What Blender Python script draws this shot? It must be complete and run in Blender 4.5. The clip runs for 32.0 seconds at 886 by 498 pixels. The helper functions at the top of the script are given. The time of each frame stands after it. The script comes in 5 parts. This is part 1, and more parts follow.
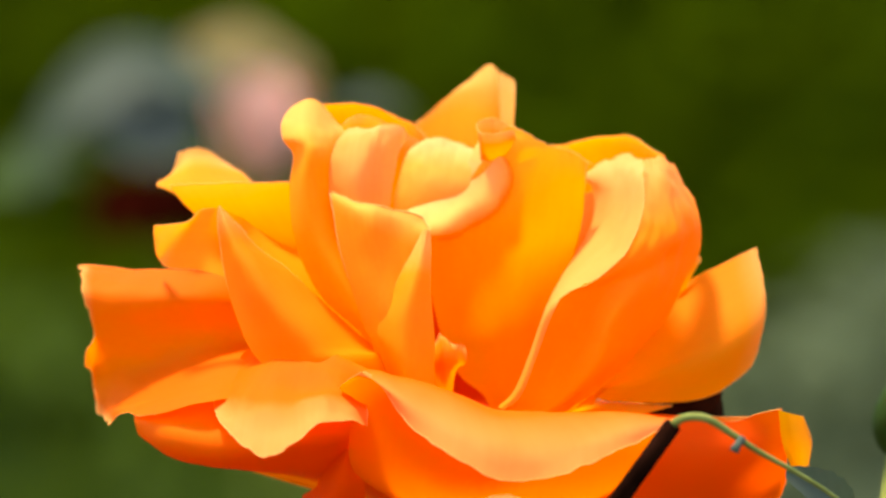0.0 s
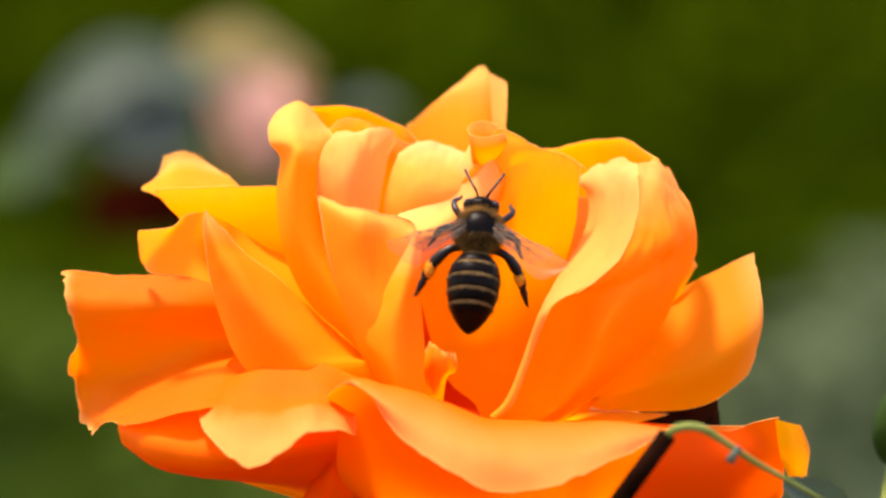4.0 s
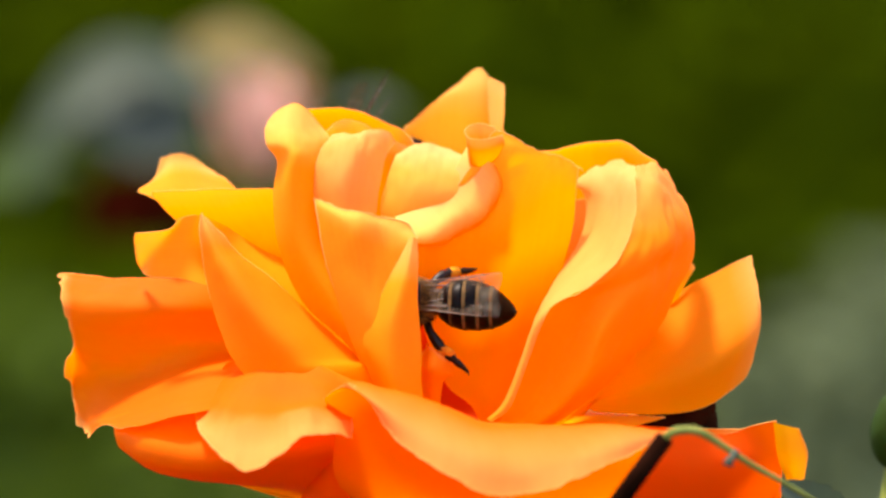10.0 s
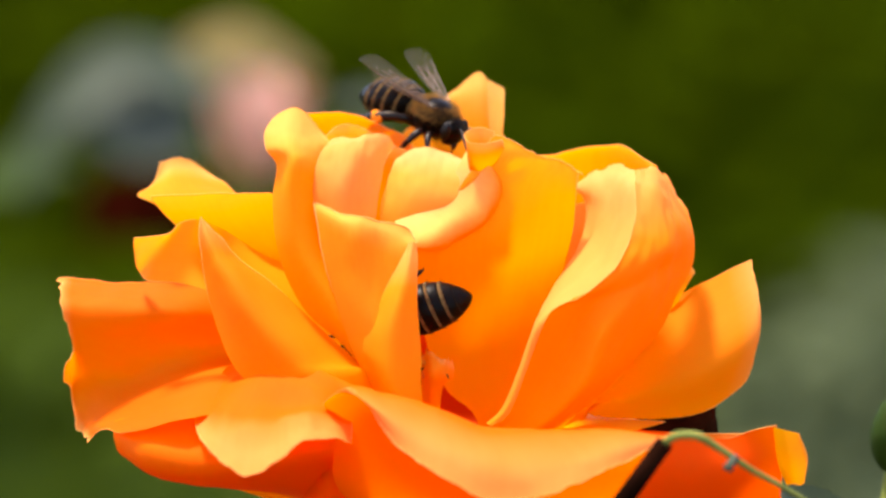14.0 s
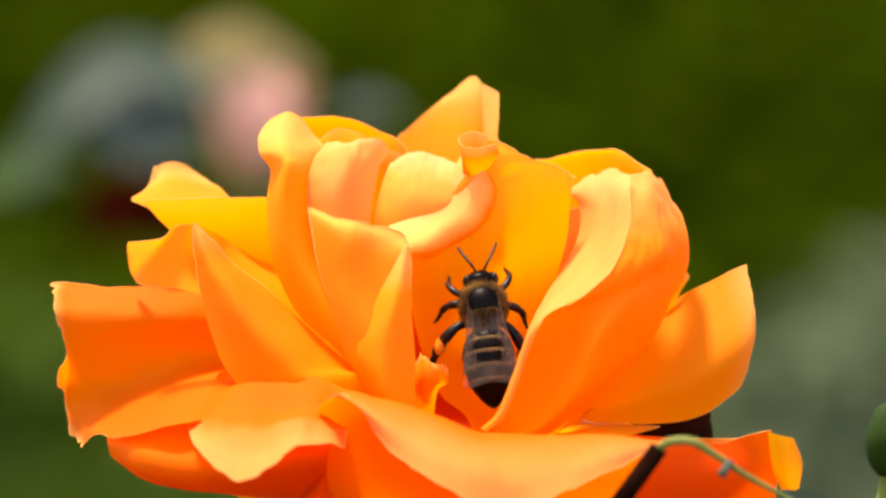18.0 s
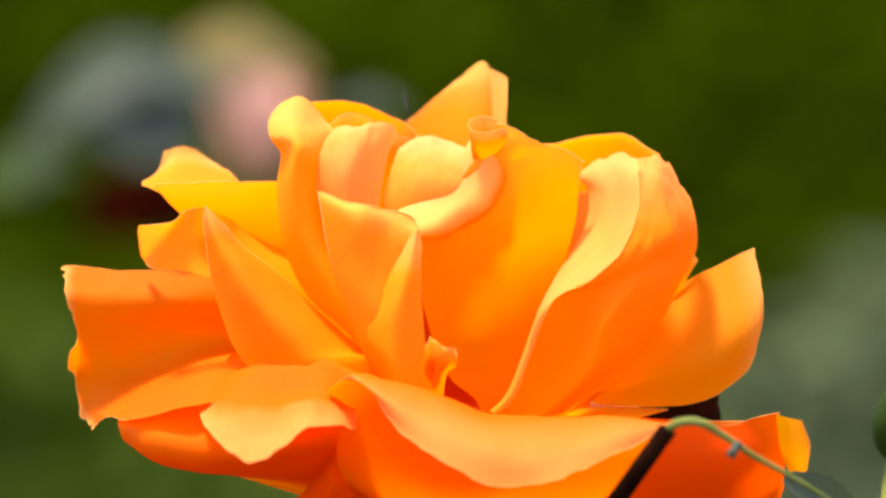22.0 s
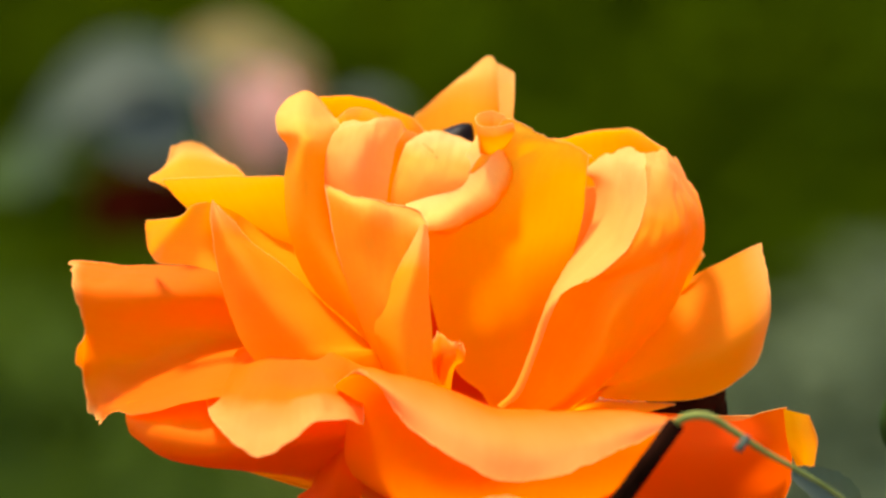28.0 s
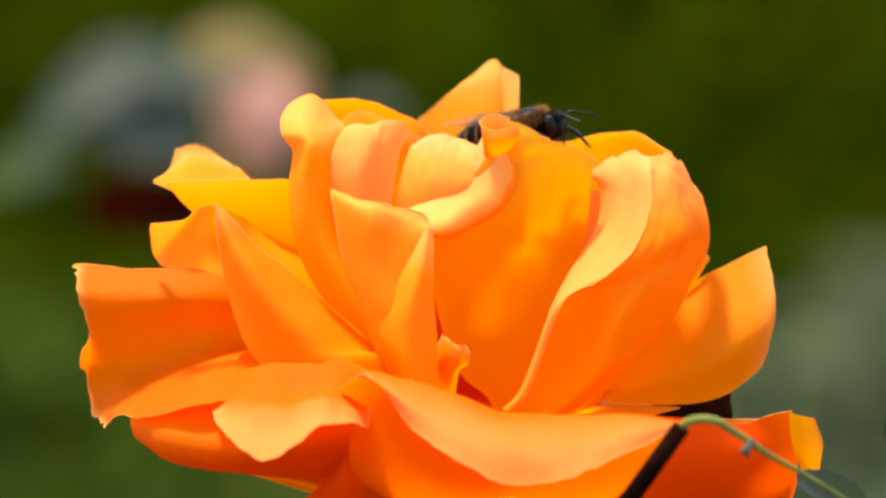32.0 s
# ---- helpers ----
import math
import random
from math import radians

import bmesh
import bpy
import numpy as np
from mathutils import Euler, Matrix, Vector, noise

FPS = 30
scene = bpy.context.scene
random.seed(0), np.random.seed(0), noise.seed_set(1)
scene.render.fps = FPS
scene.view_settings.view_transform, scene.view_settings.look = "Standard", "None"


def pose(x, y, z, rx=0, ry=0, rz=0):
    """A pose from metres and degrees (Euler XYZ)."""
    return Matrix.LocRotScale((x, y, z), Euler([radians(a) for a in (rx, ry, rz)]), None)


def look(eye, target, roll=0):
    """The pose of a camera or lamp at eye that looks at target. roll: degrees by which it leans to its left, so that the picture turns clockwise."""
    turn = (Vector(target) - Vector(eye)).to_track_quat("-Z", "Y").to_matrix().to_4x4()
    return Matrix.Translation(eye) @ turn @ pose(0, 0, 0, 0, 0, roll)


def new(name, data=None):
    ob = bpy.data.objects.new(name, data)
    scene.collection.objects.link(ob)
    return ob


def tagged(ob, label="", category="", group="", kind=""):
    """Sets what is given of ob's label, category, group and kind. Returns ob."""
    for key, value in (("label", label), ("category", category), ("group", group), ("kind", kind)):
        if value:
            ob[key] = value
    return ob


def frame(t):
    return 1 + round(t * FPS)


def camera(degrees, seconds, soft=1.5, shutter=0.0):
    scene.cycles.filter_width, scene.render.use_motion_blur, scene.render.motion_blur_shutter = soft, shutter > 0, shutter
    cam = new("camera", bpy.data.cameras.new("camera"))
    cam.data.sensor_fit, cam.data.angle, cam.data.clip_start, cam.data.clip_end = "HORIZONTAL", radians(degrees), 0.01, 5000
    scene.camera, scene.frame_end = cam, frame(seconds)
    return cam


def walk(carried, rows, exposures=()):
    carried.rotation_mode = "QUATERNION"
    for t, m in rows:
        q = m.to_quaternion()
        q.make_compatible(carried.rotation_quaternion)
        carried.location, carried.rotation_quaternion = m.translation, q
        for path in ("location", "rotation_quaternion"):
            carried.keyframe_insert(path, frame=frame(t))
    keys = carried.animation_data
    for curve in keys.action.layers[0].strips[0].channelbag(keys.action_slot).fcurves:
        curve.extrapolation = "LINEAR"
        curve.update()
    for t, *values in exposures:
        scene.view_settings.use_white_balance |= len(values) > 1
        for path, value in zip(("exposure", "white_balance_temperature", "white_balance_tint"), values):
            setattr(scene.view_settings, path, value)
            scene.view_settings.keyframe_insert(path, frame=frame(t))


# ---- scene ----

FLOWER_Z = 0.75          # height of the flower's middle above the ground
MM = 0.001

# ---- camera: a long lens about half a metre from the flower, wide open ----
cam = camera(10.0, 32.0, soft=2.5, shutter=0.3)
cam.data.dof.use_dof = True
cam.data.dof.focus_distance = 0.500
cam.data.dof.aperture_fstop = 22.0
PATH = [
    (0, pose(-0.00000, -0.51430, FLOWER_Z + 0.00000, 90.000, 0, -0.000)), (0.5, pose(0.00006, -0.51485, FLOWER_Z + -0.00009, 90.003, 0, 0.002)),
    (0.6, pose(0.00128, -0.50400, FLOWER_Z + 0.00104, 89.966, 0, 0.042)), (1, pose(0.00150, -0.50400, FLOWER_Z + 0.00090, 89.971, 0, 0.049)),
    (1.5, pose(0.00151, -0.50355, FLOWER_Z + 0.00104, 89.966, 0, 0.049)), (2, pose(0.00148, -0.50378, FLOWER_Z + 0.00104, 89.966, 0, 0.048)),
    (2.5, pose(0.00147, -0.50393, FLOWER_Z + 0.00094, 89.969, 0, 0.048)), (3, pose(0.00142, -0.50364, FLOWER_Z + 0.00093, 89.970, 0, 0.046)),
    (3.5, pose(0.00135, -0.50392, FLOWER_Z + 0.00085, 89.972, 0, 0.044)), (5.5, pose(0.00137, -0.50410, FLOWER_Z + 0.00067, 89.978, 0, 0.044)),
    (6, pose(0.00140, -0.50396, FLOWER_Z + 0.00062, 89.980, 0, 0.046)), (6.5, pose(0.00135, -0.50383, FLOWER_Z + 0.00083, 89.973, 0, 0.044)),
    (7, pose(0.00152, -0.50383, FLOWER_Z + 0.00080, 89.974, 0, 0.049)), (7.5, pose(0.00159, -0.50382, FLOWER_Z + 0.00069, 89.978, 0, 0.052)),
    (8, pose(0.00154, -0.50370, FLOWER_Z + 0.00063, 89.980, 0, 0.050)), (8.5, pose(0.00153, -0.50371, FLOWER_Z + 0.00060, 89.980, 0, 0.050)),
    (9, pose(0.00180, -0.50337, FLOWER_Z + 0.00083, 89.973, 0, 0.058)), (9.5, pose(0.00200, -0.50258, FLOWER_Z + 0.00117, 89.962, 0, 0.065)),
    (10, pose(0.00175, -0.50272, FLOWER_Z + 0.00113, 89.963, 0, 0.057)), (10.5, pose(0.00176, -0.50281, FLOWER_Z + 0.00095, 89.969, 0, 0.057)),
    (11, pose(0.00161, -0.50312, FLOWER_Z + 0.00113, 89.963, 0, 0.052)), (11.5, pose(0.00151, -0.50270, FLOWER_Z + 0.00115, 89.962, 0, 0.049)),
    (12, pose(0.00140, -0.50259, FLOWER_Z + 0.00126, 89.959, 0, 0.045)), (12.5, pose(0.00146, -0.50267, FLOWER_Z + 0.00112, 89.964, 0, 0.047)),
    (13, pose(0.00152, -0.50255, FLOWER_Z + 0.00131, 89.957, 0, 0.049)), (13.5, pose(0.00154, -0.50316, FLOWER_Z + 0.00108, 89.965, 0, 0.050)),
    (14, pose(0.00180, -0.50234, FLOWER_Z + 0.00174, 89.943, 0, 0.059)), (14.5, pose(0.00113, -0.50250, FLOWER_Z + 0.00155, 89.950, 0, 0.037)),
    (16.5, pose(0.00111, -0.50279, FLOWER_Z + 0.00094, 89.969, 0, 0.036)), (17, pose(0.00146, -0.50392, FLOWER_Z + 0.00059, 89.981, 0, 0.047)),
    (17.1, pose(0.00136, -0.50359, FLOWER_Z + 0.00027, 89.991, 0, 0.044)), (17.2, pose(0.00090, -0.50325, FLOWER_Z + 0.00084, 89.973, 0, 0.029)),
    (17.3, pose(0.00114, -0.50291, FLOWER_Z + 0.00133, 89.957, 0, 0.037)), (17.4, pose(0.00216, -0.50257, FLOWER_Z + 0.00150, 89.951, 0, 0.070)),
    (17.5, pose(0.00135, -0.50224, FLOWER_Z + 0.00227, 89.926, 0, 0.044)), (17.6, pose(0.00122, -0.50208, FLOWER_Z + 0.00231, 89.925, 0, 0.040)),
    (17.7, pose(0.00287, -0.50193, FLOWER_Z + 0.00154, 89.950, 0, 0.094)), (17.8, pose(0.00264, -0.50177, FLOWER_Z + 0.00178, 89.942, 0, 0.086)),
    (17.9, pose(0.00217, -0.50162, FLOWER_Z + 0.00218, 89.929, 0, 0.071)), (18, pose(0.00260, -0.50146, FLOWER_Z + 0.00237, 89.923, 0, 0.085)),
    (18.5, pose(0.00239, -0.50202, FLOWER_Z + 0.00255, 89.917, 0, 0.078)), (19, pose(0.00269, -0.50166, FLOWER_Z + 0.00262, 89.914, 0, 0.088)),
    (19.1, pose(0.00303, -0.50171, FLOWER_Z + 0.00233, 89.924, 0, 0.099)), (19.2, pose(0.00272, -0.50176, FLOWER_Z + 0.00201, 89.934, 0, 0.089)),
    (19.3, pose(0.00178, -0.50181, FLOWER_Z + 0.00123, 89.960, 0, 0.058)), (19.4, pose(0.00217, -0.50187, FLOWER_Z + 0.00068, 89.978, 0, 0.071)),
    (19.5, pose(0.00228, -0.50192, FLOWER_Z + 0.00114, 89.963, 0, 0.074)), (19.6, pose(0.00138, -0.50215, FLOWER_Z + 0.00200, 89.935, 0, 0.045)),
    (19.7, pose(0.00177, -0.50238, FLOWER_Z + 0.00214, 89.930, 0, 0.058)), (19.8, pose(0.00240, -0.50261, FLOWER_Z + 0.00142, 89.954, 0, 0.078)),
    (20, pose(0.00194, -0.50307, FLOWER_Z + 0.00078, 89.975, 0, 0.063)), (20.2, pose(0.00169, -0.50276, FLOWER_Z + 0.00110, 89.964, 0, 0.055)),
    (20.4, pose(0.00153, -0.50245, FLOWER_Z + 0.00127, 89.958, 0, 0.050)), (20.5, pose(0.00202, -0.50229, FLOWER_Z + 0.00127, 89.959, 0, 0.066)),
    (20.6, pose(0.00145, -0.50263, FLOWER_Z + 0.00142, 89.954, 0, 0.047)), (20.7, pose(0.00090, -0.50296, FLOWER_Z + 0.00141, 89.954, 0, 0.029)),
    (20.8, pose(0.00137, -0.50330, FLOWER_Z + 0.00092, 89.970, 0, 0.044)), (21, pose(0.00152, -0.50397, FLOWER_Z + -0.00005, 90.001, 0, 0.049)),
    (21.5, pose(0.00135, -0.50370, FLOWER_Z + 0.00010, 89.997, 0, 0.044)), (22, pose(0.00131, -0.50370, FLOWER_Z + 0.00008, 89.998, 0, 0.043)),
    (22.5, pose(0.00074, -0.50329, FLOWER_Z + 0.00054, 89.982, 0, 0.024)), (23, pose(0.00080, -0.50366, FLOWER_Z + -0.00016, 90.005, 0, 0.026)),
    (23.5, pose(0.00046, -0.50353, FLOWER_Z + -0.00008, 90.003, 0, 0.015)), (24, pose(0.00038, -0.50361, FLOWER_Z + -0.00035, 90.011, 0, 0.012)),
    (24.5, pose(0.00036, -0.50355, FLOWER_Z + -0.00041, 90.013, 0, 0.012)), (25, pose(0.00034, -0.50393, FLOWER_Z + -0.00030, 90.010, 0, 0.011)),
    (25.5, pose(0.00027, -0.50321, FLOWER_Z + -0.00012, 90.004, 0, 0.009)), (27.5, pose(0.00025, -0.50372, FLOWER_Z + -0.00074, 90.024, 0, 0.008)),
    (28, pose(0.00028, -0.50373, FLOWER_Z + -0.00065, 90.021, 0, 0.009)), (28.5, pose(0.00014, -0.50363, FLOWER_Z + -0.00043, 90.014, 0, 0.005)),
    (29, pose(-0.00015, -0.50335, FLOWER_Z + -0.00017, 90.005, 0, -0.005)), (29.5, pose(-0.00009, -0.50296, FLOWER_Z + 0.00005, 89.998, 0, -0.003)),
    (30, pose(-0.00022, -0.50270, FLOWER_Z + 0.00018, 89.994, 0, -0.007)), (30.5, pose(-0.00014, -0.50322, FLOWER_Z + -0.00013, 90.004, 0, -0.005)),
    (31, pose(-0.00039, -0.50368, FLOWER_Z + -0.00041, 90.013, 0, -0.013)), (31.5, pose(-0.00052, -0.50321, FLOWER_Z + -0.00030, 90.010, 0, -0.017)),
    (32, pose(-0.00039, -0.50338, FLOWER_Z + -0.00020, 90.007, 0, -0.013)),
]
walk(cam, PATH, [(0, 1.82, 7600, 10), (0.5, 1.82, 7600, 10), (0.6, 1.91, 7600, 16), (20, 1.91, 7600, 16), (24, 1.82, 7600, 10), (28, 1.73, 7600, 10), (32, 1.72, 7600, 10)])

# ---- light: sun high overhead through thin haze, open sky ----
world = bpy.data.worlds.new("sky")
scene.world = world
world.use_nodes = True
wn, wl = world.node_tree.nodes, world.node_tree.links
sky = wn.new("ShaderNodeTexSky")
sky.sky_type, sky.sun_disc = "NISHITA", False
SUN_ELEVATION, SUN_AZIMUTH = 76, 282      # degrees; azimuth clockwise from +y
sky.sun_elevation, sky.sun_rotation = radians(SUN_ELEVATION), radians(SUN_AZIMUTH)
wn["Background"].inputs["Strength"].default_value = 0.15
wl.new(sky.outputs["Color"], wn["Background"].inputs["Color"])
sun = new("sun", bpy.data.lights.new("sun", "SUN"))
sun.data.energy, sun.data.angle, sun.data.color = 2.3, radians(8), (1.0, 0.95, 0.88)
_e, _a = radians(SUN_ELEVATION), radians(SUN_AZIMUTH)
sun.matrix_world = look((2 * math.sin(_a) * math.cos(_e), 2 * math.cos(_a) * math.cos(_e), FLOWER_Z + 2 * math.sin(_e)), (0, 0, FLOWER_Z))


# ---- materials ----
def material(name, rough=0.5, metal=0.0, spec=0.5):
    m = bpy.data.materials.new(name)
    m.use_nodes = True
    p = m.node_tree.nodes["Principled BSDF"]
    p.inputs["Roughness"].default_value = rough
    p.inputs["Metallic"].default_value = metal
    p.inputs["Specular IOR Level"].default_value = spec
    return m, m.node_tree.nodes, m.node_tree.links, p


def ramp(nodes, links, source, stops):
    r = nodes.new("ShaderNodeValToRGB")
    el = r.color_ramp.elements
    while len(el) < len(stops):
        el.new(0.5)
    for e, (at_, col) in zip(el, stops):
        e.position, e.color = at_, (*col, 1)
    links.new(source, r.inputs["Fac"])
    return r


def noise_tex(nodes, links, scale, detail=3.0, vector=None):
    n = nodes.new("ShaderNodeTexNoise")
    n.inputs["Scale"].default_value, n.inputs["Detail"].default_value = scale, detail
    if vector is None:
        vector = nodes.new("ShaderNodeTexCoord").outputs["Object"]
    links.new(vector, n.inputs["Vector"])
    return n


def bump(nodes, links, p, height, strength, distance):
    b = nodes.new("ShaderNodeBump")
    b.inputs["Strength"].default_value, b.inputs["Distance"].default_value = strength, distance
    links.new(height, b.inputs["Height"])
    links.new(b.outputs["Normal"], p.inputs["Normal"])
    return b


def petal_material(name, base, body_, edge, through_col, mix=0.42, pale_from=0.95):
    """Thin petal: diffuse face with faint veins, and light that shines through it."""
    m, nodes, links, p = material(name, 0.7, 0.0, 0.08)
    uv = nodes.new("ShaderNodeUVMap").outputs["UV"]
    sep = nodes.new("ShaderNodeSeparateXYZ")
    links.new(uv, sep.inputs[0])
    blot = noise_tex(nodes, links, 90.0, 3.0)
    # length along the petal, made uneven by a slow noise
    add = nodes.new("ShaderNodeMath")
    add.operation = "MULTIPLY_ADD"
    links.new(blot.outputs["Fac"], add.inputs[0])
    add.inputs[1].default_value = 0.16
    links.new(sep.outputs["Y"], add.inputs[2])
    col = ramp(nodes, links, add.outputs[0], [(0.10, base), (0.55, body_), (pale_from, body_), (1.07, edge)])
    # veins that run along the petal
    mp = nodes.new("ShaderNodeMapping")
    mp.inputs["Scale"].default_value = (46.0, 2.2, 1.0)
    links.new(uv, mp.inputs["Vector"])
    vein = noise_tex(nodes, links, 1.0, 4.0, mp.outputs[0])
    fine = noise_tex(nodes, links, 1400.0, 2.0)
    shade = nodes.new("ShaderNodeMix")
    shade.data_type, shade.blend_type = "RGBA", "MULTIPLY"
    shade.inputs["Factor"].default_value = 0.22
    links.new(col.outputs["Color"], shade.inputs["A"])
    vr = ramp(nodes, links, vein.outputs["Fac"], [(0.35, (1, 0.78, 0.6)), (0.65, (1, 1, 1))])
    links.new(vr.outputs["Color"], shade.inputs["B"])
    links.new(shade.outputs["Result"], p.inputs["Base Color"])
    hm = nodes.new("ShaderNodeMath")
    hm.operation = "MULTIPLY_ADD"
    links.new(fine.outputs["Fac"], hm.inputs[0])
    hm.inputs[1].default_value = 0.25
    links.new(vein.outputs["Fac"], hm.inputs[2])
    bump(nodes, links, p, hm.outputs[0], 0.10, 0.0003)
    tr = nodes.new("ShaderNodeBsdfTranslucent")
    tm = nodes.new("ShaderNodeMix")
    tm.data_type, tm.blend_type = "RGBA", "MULTIPLY"
    tm.inputs["Factor"].default_value = 0.12
    tm.inputs["A"].default_value = (*through_col, 1)
    links.new(vr.outputs["Color"], tm.inputs["B"])
    links.new(tm.outputs["Result"], tr.inputs["Color"])
    mixer = nodes.new("ShaderNodeMixShader")
    mixer.inputs["Fac"].default_value = mix
    links.new(p.outputs[0], mixer.inputs[1])
    links.new(tr.outputs[0], mixer.inputs[2])
    links.new(mixer.outputs[0], nodes["Material Output"].inputs["Surface"])
    return m


def mottled(name, dark, light, scale, rough=0.5, relief=0.0, depth=0.0002, spec=0.5, through_col=None, mix=0.3):
    """A surface in two tones with fine grain; leaves also let light through."""
    m, nodes, links, p = material(name, rough, 0.0, spec)
    a = noise_tex(nodes, links, scale, 4.0)
    c = ramp(nodes, links, a.outputs["Fac"], [(0.3, dark), (0.7, light)])
    links.new(c.outputs["Color"], p.inputs["Base Color"])
    if relief:
        b = noise_tex(nodes, links, scale * 6, 3.0)
        bump(nodes, links, p, b.outputs["Fac"], relief, depth)
    if through_col:
        tr = nodes.new("ShaderNodeBsdfTranslucent")
        tr.inputs["Color"].default_value = (*through_col, 1)
        mixer = nodes.new("ShaderNodeMixShader")
        mixer.inputs["Fac"].default_value = mix
        links.new(p.outputs[0], mixer.inputs[1])
        links.new(tr.outputs[0], mixer.inputs[2])
        links.new(mixer.outputs[0], nodes["Material Output"].inputs["Surface"])
    return m


def wing_material():
    m, nodes, links, p = material("bee_wing", 0.3, 0.0, 0.25)
    p.inputs["Base Color"].default_value = (0.17, 0.13, 0.09, 1)
    n = noise_tex(nodes, links, 2500.0, 2.0)
    bump(nodes, links, p, n.outputs["Fac"], 0.2, 0.0002)
    tr = nodes.new("ShaderNodeBsdfTransparent")
    tr.inputs["Color"].default_value = (0.95, 0.90, 0.82, 1)
    mixer = nodes.new("ShaderNodeMixShader")
    mixer.inputs["Fac"].default_value = 0.85
    links.new(p.outputs[0], mixer.inputs[1])
    links.new(tr.outputs[0], mixer.inputs[2])
    links.new(mixer.outputs[0], nodes["Material Output"].inputs["Surface"])
    return m


ORANGE = petal_material("orange_petal", (0.96, 0.40, 0.004), (0.96, 0.31, 0.014), (0.96, 0.44, 0.10), (1.0, 0.36, 0.004), 0.44, 0.78)
# top is coloured paler to stand for sun on the flared part
FLARED = petal_material("orange_petal_with_painted_lit_top", (0.96, 0.38, 0.004), (0.96, 0.34, 0.012), (0.96, 0.46, 0.10), (1.0, 0.40, 0.008), 0.44, 0.66)
GOLD = petal_material("golden_cup_petal", (0.96, 0.36, 0.004), (0.96, 0.325, 0.016), (0.96, 0.45, 0.08), (1.0, 0.42, 0.006), 0.44, 0.80)
# orange to yellow ramp paints the glow of sun coming through the top
CENTRE = petal_material("centre_petal_painted_glow_above", (0.95, 0.20, 0.002), (0.96, 0.335, 0.005), (0.96, 0.47, 0.03), (1.0, 0.39, 0.002), 0.40, 0.62)
# cream tint: the bright sunlit patch is put into this petal's colour
CREAM = petal_material("painted_sun_cream_petal", (0.96, 0.36, 0.01), (0.97, 0.48, 0.08), (0.97, 0.56, 0.19), (1.0, 0.48, 0.03), 0.45, 0.70)
# peach tone carries the sunlight that falls on upturned petal faces
LIP = petal_material("painted_sun_peach_petal", (0.96, 0.33, 0.02), (0.96, 0.385, 0.09), (0.96, 0.42, 0.12), (1.0, 0.38, 0.012), 0.45, 0.85)
# highlight on the lip as colour: cream inside, fading to gold at its edge
BOWL = petal_material("painted_sun_cream_to_gold_petal", (0.97, 0.60, 0.19), (0.97, 0.55, 0.13), (0.96, 0.37, 0.010), (1.0, 0.42, 0.01), 0.45, 0.56)
MID = petal_material("orange_outer_face_petal", (0.95, 0.32, 0.003), (0.95, 0.235, 0.009), (0.95, 0.35, 0.08), (1.0, 0.31, 0.002), 0.44, 0.78)
OUTER = petal_material("deep_orange_petal", (0.92, 0.20, 0.003), (0.88, 0.135, 0.003), (0.94, 0.30, 0.06), (1.0, 0.24, 0.0), 0.42, 0.90)
# peach lip: pale rim plus sunlight on the upturned face, put into the colour
ROLLED = petal_material("deep_orange_petal_with_painted_sun_lip", (0.92, 0.20, 0.003), (0.90, 0.145, 0.003), (0.95, 0.295, 0.065), (1.0, 0.24, 0.0), 0.42, 0.76)
VERMILION = petal_material("vermilion_petal", (0.88, 0.12, 0.002), (0.88, 0.085, 0.002), (0.92, 0.16, 0.02), (1.0, 0.14, 0.0), 0.40, 0.90)
# dark red that puts the shade of the flower's throat into the petal colour
THROAT_SHADE = petal_material("throat_shade_petal", (0.60, 0.06, 0.001), (0.62, 0.05, 0.001), (0.72, 0.10, 0.006), (0.85, 0.08, 0.0), 0.3, 0.85)
# pale rim colour that also holds the sun caught on thick petal edges
RIM = petal_material("petal_rim", (0.97, 0.48, 0.10), (0.97, 0.48, 0.10), (0.97, 0.52, 0.14), (1.0, 0.5, 0.1), 0.35)
PINK = petal_material("pale_pink_petal", (0.85, 0.52, 0.42), (0.85, 0.52, 0.44), (0.82, 0.48, 0.42), (0.85, 0.5, 0.4), 0.4)
RED = mottled("wilted_red_petal", (0.014, 0.0014, 0.0006), (0.03, 0.003, 0.001), 60, 0.9, 0.2, 0.001, 0.0)
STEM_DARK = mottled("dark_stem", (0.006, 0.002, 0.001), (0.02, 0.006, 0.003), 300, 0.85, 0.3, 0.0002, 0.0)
TENDRIL = mottled("pale_tendril", (0.13, 0.15, 0.025), (0.24, 0.25, 0.06), 260, 0.7, 0.3, 0.0002, 0.1)
STEM_GREEN = mottled("green_stem", (0.10, 0.13, 0.012), (0.20, 0.22, 0.03), 260, 0.7, 0.3, 0.0002, 0.2)
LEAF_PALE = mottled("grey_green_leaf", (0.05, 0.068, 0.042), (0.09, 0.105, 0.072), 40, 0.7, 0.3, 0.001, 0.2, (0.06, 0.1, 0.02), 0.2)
PEACH = petal_material("peach_petal", (0.34, 0.26, 0.08), (0.32, 0.24, 0.09), (0.30, 0.22, 0.09), (0.3, 0.2, 0.06), 0.3)
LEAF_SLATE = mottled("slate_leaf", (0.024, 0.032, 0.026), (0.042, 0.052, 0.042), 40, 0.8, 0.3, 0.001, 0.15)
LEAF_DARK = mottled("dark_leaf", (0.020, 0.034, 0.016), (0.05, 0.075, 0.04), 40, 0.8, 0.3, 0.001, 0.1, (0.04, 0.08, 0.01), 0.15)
LEAF_GREEN = mottled("fresh_leaf", (0.018, 0.045, 0.002), (0.035, 0.075, 0.004), 40, 0.7, 0.3, 0.001, 0.15, (0.05, 0.1, 0.004), 0.3)
